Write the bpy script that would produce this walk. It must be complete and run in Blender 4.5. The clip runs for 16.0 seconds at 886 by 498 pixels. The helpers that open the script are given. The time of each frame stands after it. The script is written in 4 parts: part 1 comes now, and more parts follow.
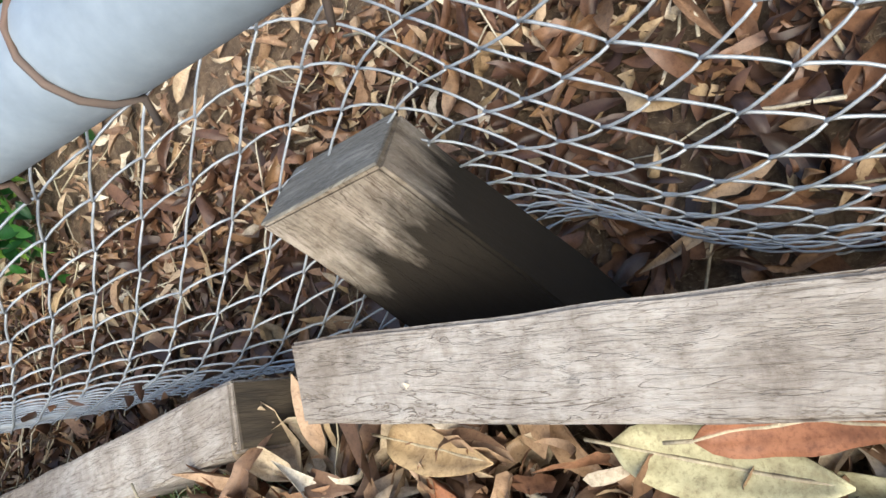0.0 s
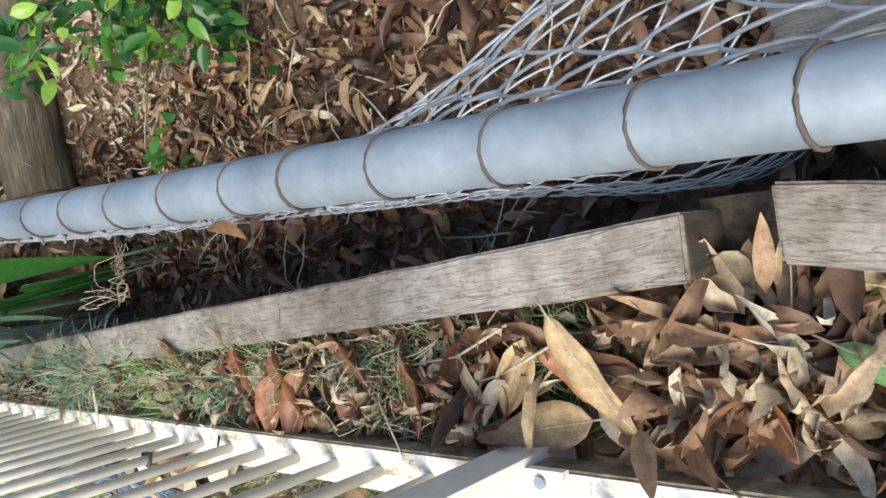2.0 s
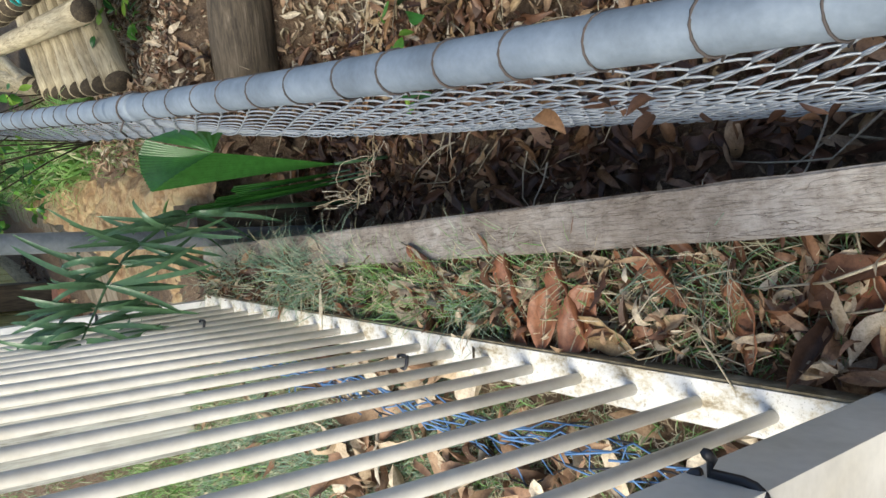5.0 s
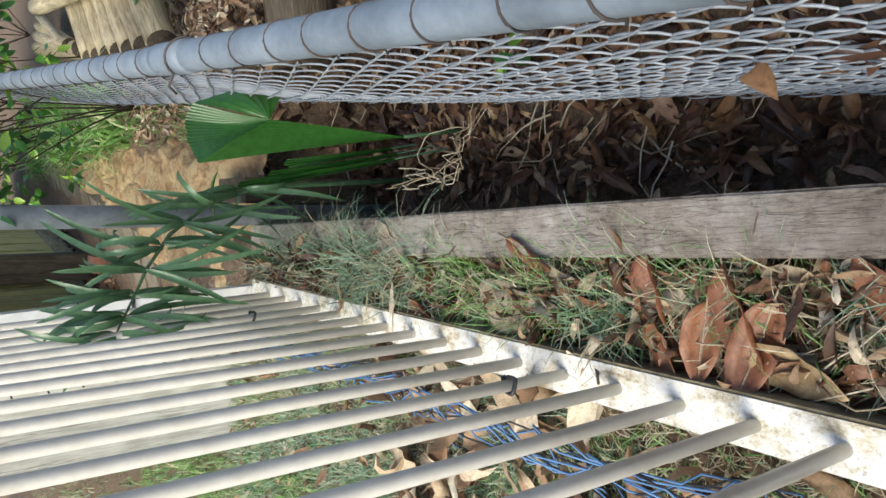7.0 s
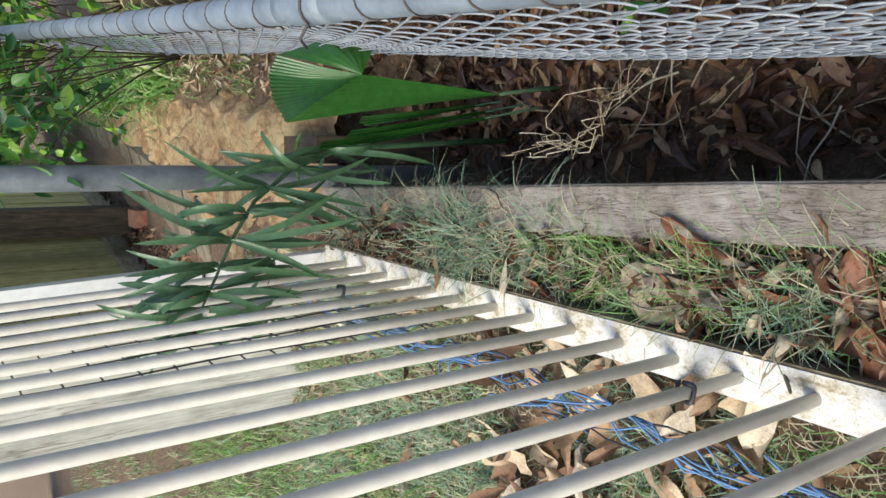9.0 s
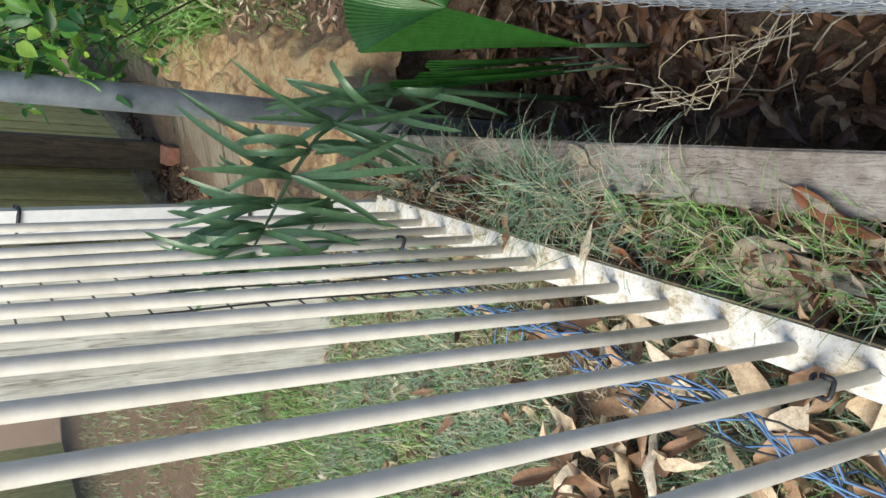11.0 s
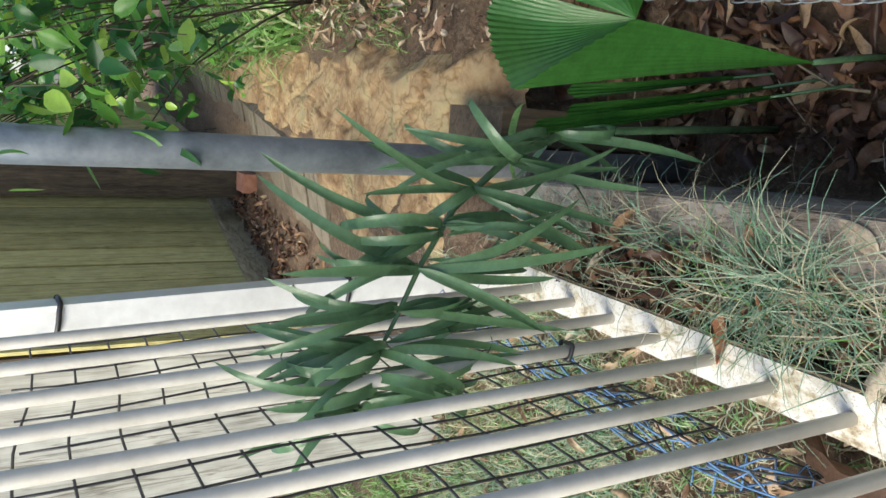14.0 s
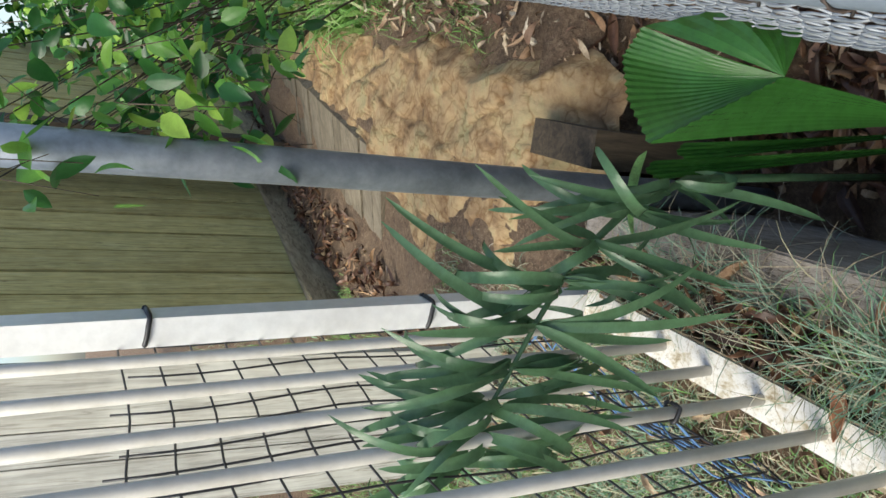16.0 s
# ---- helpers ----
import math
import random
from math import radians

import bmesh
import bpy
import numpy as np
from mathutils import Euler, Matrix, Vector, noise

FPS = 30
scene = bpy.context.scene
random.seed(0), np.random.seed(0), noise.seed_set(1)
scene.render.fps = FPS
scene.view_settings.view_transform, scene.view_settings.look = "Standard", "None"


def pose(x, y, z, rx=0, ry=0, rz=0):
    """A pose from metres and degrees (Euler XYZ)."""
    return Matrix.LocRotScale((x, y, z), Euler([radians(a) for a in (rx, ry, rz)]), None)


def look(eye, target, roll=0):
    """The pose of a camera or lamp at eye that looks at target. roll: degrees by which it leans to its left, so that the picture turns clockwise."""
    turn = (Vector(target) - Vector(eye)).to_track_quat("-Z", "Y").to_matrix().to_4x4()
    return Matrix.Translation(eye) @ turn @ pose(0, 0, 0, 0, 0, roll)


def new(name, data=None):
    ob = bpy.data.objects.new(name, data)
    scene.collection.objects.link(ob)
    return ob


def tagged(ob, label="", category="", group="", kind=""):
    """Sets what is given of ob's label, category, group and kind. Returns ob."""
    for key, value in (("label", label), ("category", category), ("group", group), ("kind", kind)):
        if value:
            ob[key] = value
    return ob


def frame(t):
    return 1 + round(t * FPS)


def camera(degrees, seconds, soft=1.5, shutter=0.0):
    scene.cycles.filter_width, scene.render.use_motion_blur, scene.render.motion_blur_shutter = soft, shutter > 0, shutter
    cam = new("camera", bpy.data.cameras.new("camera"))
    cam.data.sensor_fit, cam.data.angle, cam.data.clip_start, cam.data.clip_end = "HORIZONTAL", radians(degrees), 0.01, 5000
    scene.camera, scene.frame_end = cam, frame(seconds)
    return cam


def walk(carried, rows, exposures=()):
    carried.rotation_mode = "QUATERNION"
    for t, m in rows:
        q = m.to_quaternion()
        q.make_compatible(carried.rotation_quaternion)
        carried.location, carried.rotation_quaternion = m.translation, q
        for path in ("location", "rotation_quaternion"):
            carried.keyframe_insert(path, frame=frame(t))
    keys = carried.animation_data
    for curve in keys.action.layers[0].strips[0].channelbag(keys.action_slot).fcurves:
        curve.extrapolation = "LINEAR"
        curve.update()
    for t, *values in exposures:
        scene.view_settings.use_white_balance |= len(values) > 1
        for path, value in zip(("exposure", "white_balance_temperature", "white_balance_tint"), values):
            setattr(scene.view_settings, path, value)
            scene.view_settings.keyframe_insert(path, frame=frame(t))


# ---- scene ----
cam = camera(62.7, 16.0)
PATH = [
    (0, (0.2878, -2.1789, 0.8162), (0.5569, -1.5955, 0.0499), -82.74),
    (0.5, (0.2820, -2.1410, 0.8990), (0.4750, -1.5415, 0.1225), -86.30),
    (1, (0.3458, -1.9597, 1.0546), (0.4429, -1.3225, 0.2901), -92.48),
    (1.2, (0.3918, -1.8784, 1.1429), (0.4434, -1.2354, 0.3787), -95.30),
    (1.5, (0.4033, -1.8040, 1.1763), (0.4479, -1.1488, 0.4222), -93.86),
    (2, (0.4282, -1.7329, 1.1934), (0.4411, -1.0585, 0.4550), -96.31),
    (2.5, (0.4000, -1.6840, 1.2394), (0.4316, -0.9805, 0.5294), -95.12),
    (3, (0.3547, -1.6472, 1.2788), (0.3728, -0.9188, 0.5939), -95.85),
    (3.5, (0.3419, -1.5647, 1.3295), (0.3286, -0.8059, 0.6783), -97.72),
    (4, (0.3110, -1.5430, 1.3639), (0.2759, -0.7731, 0.7266), -98.30),
    (4.5, (0.3454, -1.4433, 1.3958), (0.3121, -0.6732, 0.7588), -96.08),
    (5, (0.3590, -1.3373, 1.4047), (0.3200, -0.5565, 0.7810), -93.39),
    (5.2, (0.3518, -1.2921, 1.3671), (0.3163, -0.4994, 0.7586), -93.24),
    (7.3, (0.3968, -0.8882, 1.3154), (0.3229, -0.0806, 0.7303), -92.81),
    (7.5, (0.4132, -0.8591, 1.3897), (0.3339, -0.0503, 0.8069), -93.06),
    (8, (0.4344, -0.8089, 1.4217), (0.3552, 0.0072, 0.8493), -92.55),
    (8.5, (0.4307, -0.7227, 1.3746), (0.3414, 0.0958, 0.8072), -92.92),
    (9, (0.4205, -0.6149, 1.4086), (0.2856, 0.1979, 0.8420), -94.56),
    (9.2, (0.3911, -0.5753, 1.3956), (0.2306, 0.2342, 0.8309), -95.37),
    (11.3, (0.3518, -0.3541, 1.4437), (0.1750, 0.4648, 0.8977), -90.79),
    (11.5, (0.3722, -0.3090, 1.4402), (0.1997, 0.5125, 0.8967), -91.05),
    (12, (0.3720, -0.1774, 1.4422), (0.2074, 0.6624, 0.9248), -90.95),
    (12.5, (0.4001, -0.0491, 1.4766), (0.2448, 0.8071, 0.9838), -90.52),
    (13, (0.4367, 0.0340, 1.3714), (0.2712, 0.8960, 0.8923), -90.65),
    (13.5, (0.4288, 0.1502, 1.3331), (0.2539, 1.0134, 0.8595), -91.08),
    (14, (0.4398, 0.2151, 1.3143), (0.2566, 1.0806, 0.8483), -91.44),
    (14.5, (0.4585, 0.2484, 1.3256), (0.2653, 1.1206, 0.8762), -91.84),
    (15, (0.4592, 0.3077, 1.3767), (0.2507, 1.1829, 0.9402), -92.27),
    (15.5, (0.5135, 0.3431, 1.4080), (0.2944, 1.2157, 0.9714), -90.55),
    (16, (0.5499, 0.3700, 1.4436), (0.3232, 1.2377, 1.0014), -88.49),
]
walk(cam, [(t, look(eye, target, roll)) for t, eye, target, roll in PATH],
     [(0.0, 1.42), (2.5, 1.08), (4.0, 0.88), (5.0, 0.82), (9.0, 0.83), (11.5, 0.76), (12.7, 0.80), (13.3, 0.90), (14.9, 0.88), (16.0, 0.76)])

# ---------- light ----------
world = bpy.data.worlds.new("sky")
scene.world = world
world.use_nodes = True
wn = world.node_tree.nodes
sky = wn.new("ShaderNodeTexSky")
sky.sky_type = 'NISHITA'
sky.sun_disc = False
sky.sun_elevation = radians(48)
sky.sun_rotation = radians(226)
sky.air_density, sky.dust_density, sky.ozone_density = 1.0, 2.0, 1.0
wn["Background"].inputs[1].default_value = 0.14
world.node_tree.links.new(sky.outputs[0], wn["Background"].inputs[0])
sun = new("sun", bpy.data.lights.new("sun", 'SUN'))
sun.data.energy, sun.data.angle, sun.data.color = 3.05, radians(42), (1.0, 0.98, 0.84)
sun.matrix_world = look((-3.0, -2.9, 4.63), (0, 0, 0))

# ---------- materials ----------


def mat(name):
    m = bpy.data.materials.new(name)
    m.use_nodes = True
    t = m.node_tree
    return m, t, t.nodes["Principled BSDF"]


def nd(t, kind, **values):
    n = t.nodes.new(kind)
    for k, v in values.items():
        n.inputs[k].default_value = v
    return n


def ramp(t, source, stops):
    r = t.nodes.new("ShaderNodeValToRGB")
    e = r.color_ramp.elements
    while len(e) < len(stops):
        e.new(0.5)
    for el, (p, c) in zip(e, stops):
        el.position, el.color = p, (*c, 1)
    t.links.new(source, r.inputs[0])
    return r.outputs[0]


def coords(t, scale=(1, 1, 1), kind="Object"):
    c = t.nodes.new("ShaderNodeTexCoord")
    mp = t.nodes.new("ShaderNodeMapping")
    mp.inputs["Scale"].default_value = scale
    t.links.new(c.outputs[kind], mp.inputs[0])
    return mp.outputs[0]


def noise_tex(t, vec, scale, detail=6.0, rough=0.6, dist=0.0):
    n = nd(t, "ShaderNodeTexNoise", Scale=scale, Detail=detail, Roughness=rough, Distortion=dist)
    t.links.new(vec, n.inputs["Vector"])
    return n.outputs["Fac"]


def mix(t, fac, a, b, mode='MIX'):
    m = t.nodes.new("ShaderNodeMix")
    m.data_type, m.blend_type = 'RGBA', mode
    for source, slot in ((fac, 0), (a, 6), (b, 7)):
        if isinstance(source, (int, float)):
            m.inputs[slot].default_value = source
        elif isinstance(source, tuple):
            m.inputs[slot].default_value = (*source, 1)
        else:
            t.links.new(source, m.inputs[slot])
    return m.outputs[2]


def bump(t, bsdf, height, strength=0.4, distance=0.004):
    b = nd(t, "ShaderNodeBump", Strength=strength, Distance=distance)
    t.links.new(height, b.inputs["Height"])
    t.links.new(b.outputs[0], bsdf.inputs["Normal"])


def weathered_wood(name, stops, along=1, grain=30.0, stain=None, strength=0.7, stretch=None):
    """Wood with its grain along one axis of the object."""
    m, t, b = mat(name)
    s = [1.0, 1.0, 1.0]
    s[along] = stretch or (0.12 if grain > 25 else 0.07)
    v = coords(t, s)
    oi = t.nodes.new("ShaderNodeObjectInfo")
    ad = t.nodes.new("ShaderNodeVectorMath")
    mul = t.nodes.new("ShaderNodeVectorMath")
    mul.operation = 'SCALE'
    mul.inputs[0].default_value = (7, 11, 5)
    t.links.new(oi.outputs["Random"], mul.inputs["Scale"])
    t.links.new(v, ad.inputs[0])
    t.links.new(mul.outputs[0], ad.inputs[1])
    v = ad.outputs[0]
    g1 = noise_tex(t, v, grain, 8, 0.65, 2.2 if stretch else 1.2)
    g2 = noise_tex(t, v, grain * 4, 4, 0.6, 0.4)
    big = noise_tex(t, coords(t, (1, 1, 1)), 9, 3, 0.6)
    c = ramp(t, g1, stops)
    c = mix(t, 0.32, c, ramp(t, g2, [(0.35, (0.25, 0.24, 0.22)), (0.6, (0.9, 0.88, 0.84))]), 'MULTIPLY')
    c = mix(t, ramp(t, big, [(0.35, (0, 0, 0)), (0.75, (0.8, 0.8, 0.8))]), c, stain or (0.2, 0.17, 0.13), 'MIX' if stain else 'MULTIPLY') if stain else mix(
        t, 0.5, c, ramp(t, big, [(0.3, (0.55, 0.52, 0.48)), (0.7, (1, 1, 1))]), 'MULTIPLY')
    s2 = [1.0, 1.0, 1.0]
    s2[along] = 0.045
    v2 = coords(t, s2)
    crack = noise_tex(t, v2, grain * 2.6, 3, 0.5, 0.5)
    gap = ramp(t, crack, [(0.47, (1, 1, 1)), (0.498, (0.42, 0.39, 0.35)), (0.506, (0.42, 0.39, 0.35)), (0.535, (1, 1, 1))])
    where = noise_tex(t, v2, grain * 0.5, 2, 0.5)
    c = mix(t, ramp(t, where, [(0.40, (0.1, 0.1, 0.1)), (0.6, (0.9, 0.9, 0.9))]), c, mix(t, 1.0, c, gap, 'MULTIPLY'))
    c = mix(t, 1.0, c, ramp(t, oi.outputs["Random"], [(0.0, (0.68, 0.66, 0.60)), (0.5, (0.95, 0.95, 0.92)), (1.0, (1.0, 0.98, 0.90))]), 'MULTIPLY')
    t.links.new(c, b.inputs["Base Color"])
    b.inputs["Roughness"].default_value = 0.85
    mx = t.nodes.new("ShaderNodeMath")
    mx.inputs[1].default_value = 0.6
    t.links.new(g1, mx.inputs[0])
    add = t.nodes.new("ShaderNodeMath")
    t.links.new(g2, add.inputs[0])
    t.links.new(mx.outputs[0], add.inputs[1])
    bump(t, b, add.outputs[0], strength, 0.004)
    return m



def silvered_wood(name, along, tones, dark_from=None):
    """Old sun-bleached hardwood: mottled, with fine grain and thin wandering checks; the last argument sets where it
    turns near black.
    """
    m, t, b = mat(name)
    s1, s2 = [1.0, 1.0, 1.0], [1.0, 1.0, 1.0]
    s1[along], s2[along] = 0.16, 0.10
    mott = noise_tex(t, coords(t), 20, 9, 0.75, 0.3)
    big = noise_tex(t, coords(t), 3.2, 4, 0.6)
    grain = noise_tex(t, coords(t, s1), 130, 6, 0.75, 0.8)
    check = noise_tex(t, coords(t, s2), 42, 4, 0.6, 1.6)
    fine = noise_tex(t, coords(t, s2), 110, 3, 0.6, 1.0)
    c = ramp(t, mott, tones)
    c = mix(t, 0.75, c, ramp(t, grain, [(0.30, (0.46, 0.43, 0.40)), (0.48, (0.88, 0.87, 0.85)), (0.70, (1.0, 1.0, 1.0))]), 'MULTIPLY')
    c = mix(t, 0.7, c, ramp(t, big, [(0.38, (0.58, 0.52, 0.46)), (0.60, (1, 1, 1))]), 'MULTIPLY')
    lines = ramp(t, check, [(0.483, (1, 1, 1)), (0.498, (0.52, 0.47, 0.43)), (0.502, (0.52, 0.47, 0.43)), (0.515, (1, 1, 1))])
    hair = ramp(t, fine, [(0.485, (1, 1, 1)), (0.498, (0.5, 0.46, 0.42)), (0.511, (1, 1, 1))])
    where = ramp(t, noise_tex(t, coords(t, s1), 11, 3, 0.6), [(0.42, (0, 0, 0)), (0.58, (1, 1, 1))])
    c = mix(t, where, c, mix(t, 1.0, c, lines, 'MULTIPLY'))
    c = mix(t, 0.8, c, hair, 'MULTIPLY')
    b.inputs["Specular IOR Level"].default_value = 0.2
    # blends to near black past a ragged line along the grain
    if dark_from is not None:
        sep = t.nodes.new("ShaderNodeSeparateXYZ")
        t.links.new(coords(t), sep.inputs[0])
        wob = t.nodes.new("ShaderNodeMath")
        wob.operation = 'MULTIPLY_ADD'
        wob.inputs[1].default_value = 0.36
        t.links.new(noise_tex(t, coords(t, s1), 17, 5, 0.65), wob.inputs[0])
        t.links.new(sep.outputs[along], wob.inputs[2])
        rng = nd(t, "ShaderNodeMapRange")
        rng.inputs["From Min"].default_value, rng.inputs["From Max"].default_value = dark_from, dark_from + 0.10
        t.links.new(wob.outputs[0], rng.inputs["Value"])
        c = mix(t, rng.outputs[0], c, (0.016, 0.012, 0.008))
    t.links.new(c, b.inputs["Base Color"])
    b.inputs["Roughness"].default_value = 0.9
    add = t.nodes.new("ShaderNodeMath")
    t.links.new(grain, add.inputs[0])
    t.links.new(lines, add.inputs[1])
    bump(t, b, add.outputs[0], 0.7, 0.004)
    return m


M_SLEEPER = silvered_wood("silvered_hardwood", 1, [(0.28, (0.18, 0.15, 0.125)), (0.42, (0.30, 0.262, 0.23)), (0.55, (0.39, 0.35, 0.312)), (0.75, (0.47, 0.435, 0.395))])
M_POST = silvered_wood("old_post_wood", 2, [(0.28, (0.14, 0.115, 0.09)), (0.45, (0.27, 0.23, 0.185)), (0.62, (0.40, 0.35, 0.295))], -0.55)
M_PALING = weathered_wood("mossy_paling", [(0.2, (0.38, 0.31, 0.12)), (0.42, (0.64, 0.56, 0.24)), (0.62, (0.72, 0.66, 0.32)), (0.85, (0.76, 0.72, 0.48))], 2, 22)
M_ENDGRAIN = weathered_wood("end_grain", [(0.3, (0.11, 0.10, 0.095)), (0.55, (0.25, 0.235, 0.215)), (0.8, (0.42, 0.40, 0.36))], 0, 60, None, 1.0)
M_PLANK = weathered_wood("weathered_plank", [(0.25, (0.09, 0.075, 0.055)), (0.5, (0.20, 0.17, 0.13)), (0.8, (0.31, 0.27, 0.21))], 0, 22)
M_GREYBOARD = weathered_wood("grey_board", [(0.25, (0.30, 0.30, 0.29)), (0.5, (0.52, 0.52, 0.50)), (0.8, (0.68, 0.67, 0.64))], 2, 20, None, 0.4)
M_DARKWOOD = weathered_wood("dark_wood", [(0.3, (0.03, 0.022, 0.014)), (0.6, (0.10, 0.075, 0.05)), (0.85, (0.17, 0.13, 0.09))], 2, 28)
M_RAILWOOD = weathered_wood("fence_rail_wood", [(0.3, (0.20, 0.15, 0.09)), (0.5, (0.42, 0.34, 0.22)), (0.75, (0.56, 0.48, 0.34))], 1, 24)
M_LOG = weathered_wood("barked_log", [(0.3, (0.30, 0.24, 0.15)), (0.5, (0.56, 0.48, 0.34)), (0.75, (0.70, 0.62, 0.47))], 2, 16)
M_BARK = weathered_wood("tree_bark", [(0.3, (0.04, 0.03, 0.02)), (0.5, (0.13, 0.10, 0.07)), (0.7, (0.26, 0.21, 0.16))], 2, 26, None, 1.0)


def plain(name, stops, scale, rough=0.6, metal=0.0, strength=0.2, detail=6):
    m, t, b = mat(name)
    n = noise_tex(t, coords(t), scale, detail)
    n2 = noise_tex(t, coords(t), scale * 9, 3)
    c = mix(t, 0.25, ramp(t, n, stops), ramp(t, n2, [(0.3, (0.5, 0.5, 0.5)), (0.7, (1, 1, 1))]), 'MULTIPLY')
    t.links.new(c, b.inputs["Base Color"])
    b.inputs["Roughness"].default_value, b.inputs["Metallic"].default_value = rough, metal
    bump(t, b, n2, strength, 0.002)
    return m


M_GALV = plain("galvanised_steel", [(0.3, (0.16, 0.19, 0.22)), (0.5, (0.225, 0.265, 0.305)), (0.7, (0.29, 0.335, 0.38))], 11, 0.6, 0.25, 0.1)
M_POLE = plain("dull_galvanised_steel", [(0.3, (0.16, 0.18, 0.20)), (0.5, (0.26, 0.29, 0.32)), (0.7, (0.36, 0.39, 0.43))], 9, 0.45, 0.6, 0.1)
M_WIRE = plain("galvanised_wire", [(0.3, (0.22, 0.235, 0.25)), (0.6, (0.38, 0.40, 0.42))], 20, 0.5, 0.25, 0.1)
M_RUST = plain("rusty_wire", [(0.3, (0.06, 0.055, 0.055)), (0.55, (0.10, 0.08, 0.07)), (0.75, (0.20, 0.11, 0.07))], 3, 0.8, 0.2, 0.3)
M_WHITE = plain("cream_powder_coat", [(0.3, (0.48, 0.45, 0.38)), (0.45, (0.59, 0.56, 0.50)), (0.7, (0.65, 0.63, 0.59))], 5, 0.35, 0.0, 0.08)
M_STILE = plain("bright_white_paint", [(0.3, (0.68, 0.67, 0.65)), (0.6, (0.76, 0.76, 0.75))], 4, 0.35, 0.0, 0.05)
M_BLACK = plain("black_plastic", [(0.3, (0.012, 0.012, 0.014)), (0.7, (0.03, 0.03, 0.035))], 10, 0.45)
M_BLUE = plain("blue_twine", [(0.3, (0.03, 0.09, 0.22)), (0.7, (0.10, 0.22, 0.42))], 10, 0.6)
M_TEAL = plain("teal_plastic", [(0.3, (0.02, 0.36, 0.36)), (0.7, (0.04, 0.5, 0.48))], 10, 0.4)
M_BRICK = plain("red_brick", [(0.3, (0.25, 0.10, 0.06)), (0.7, (0.40, 0.19, 0.12))], 18, 0.9)


def rail_paint():
    """Cream paint with brown algae blotches, grime and speckles."""
    m, t, b = mat("stained_cream_rail")
    n = noise_tex(t, coords(t, (1, 0.6, 1)), 22, 8, 0.75)
    n2 = noise_tex(t, coords(t), 80, 5, 0.75)
    n3 = noise_tex(t, coords(t), 240, 3, 0.6)
    c = ramp(t, n, [(0.36, (0.26, 0.20, 0.12)), (0.43, (0.52, 0.46, 0.35)), (0.50, (0.64, 0.615, 0.56)), (0.66, (0.72, 0.70, 0.67))])
    c = mix(t, ramp(t, n2, [(0.56, (0, 0, 0)), (0.66, (0.8, 0.8, 0.8))]), c, (0.30, 0.25, 0.16))
    c = mix(t, ramp(t, n3, [(0.62, (0, 0, 0)), (0.68, (0.6, 0.6, 0.6))]), c, (0.12, 0.10, 0.07))
    t.links.new(c, b.inputs["Base Color"])
    b.inputs["Roughness"].default_value = 0.5
    bump(t, b, n2, 0.15, 0.002)
    return m


M_RAIL = rail_paint()
M_GRIME = plain("algae_grime", [(0.3, (0.07, 0.055, 0.03)), (0.5, (0.17, 0.135, 0.08)), (0.72, (0.34, 0.29, 0.20))], 26, 0.8, 0.0, 0.3)


def sandstone():
    m, t, b = mat("sandstone")
    v = coords(t)
    n = noise_tex(t, v, 5, 8, 0.65, 0.4)
    n2 = noise_tex(t, v, 45, 6, 0.7)
    vo = t.nodes.new("ShaderNodeTexVoronoi")
    vo.feature = 'DISTANCE_TO_EDGE'
    vo.inputs["Scale"].default_value = 4.5
    w = t.nodes.new("ShaderNodeVectorMath")
    nn = nd(t, "ShaderNodeTexNoise", Scale=4.0, Detail=4.0)
    t.links.new(v, nn.inputs["Vector"])
    t.links.new(v, w.inputs[0])
    t.links.new(nn.outputs["Color"], w.inputs[1])
    t.links.new(w.outputs[0], vo.inputs["Vector"])
    c = ramp(t, n, [(0.3, (0.11, 0.07, 0.038)), (0.42, (0.24, 0.15, 0.075)), (0.52, (0.35, 0.25, 0.135)), (0.62, (0.31, 0.255, 0.135)), (0.75, (0.18, 0.18, 0.085))])
    c = mix(t, 0.35, c, ramp(t, n2, [(0.3, (0.5, 0.46, 0.40)), (0.65, (1, 1, 1))]), 'MULTIPLY')
    crack = ramp(t, vo.outputs["Distance"], [(0.0, (0.62, 0.54, 0.45)), (0.03, (0.80, 0.75, 0.68)), (0.10, (1, 1, 1))])
    c = mix(t, 1.0, c, crack, 'MULTIPLY')
    t.links.new(c, b.inputs["Base Color"])
    b.inputs["Roughness"].default_value = 0.95
    ad = t.nodes.new("ShaderNodeMath")
    fine = t.nodes.new("ShaderNodeMath")
    fine.operation = 'MULTIPLY'
    fine.inputs[1].default_value = 0.22
    t.links.new(n2, fine.inputs[0])
    t.links.new(fine.outputs[0], ad.inputs[0])
    t.links.new(n, ad.inputs[1])
    bump(t, b, ad.outputs[0], 0.8, 0.022)
    return m


M_STONE = sandstone()


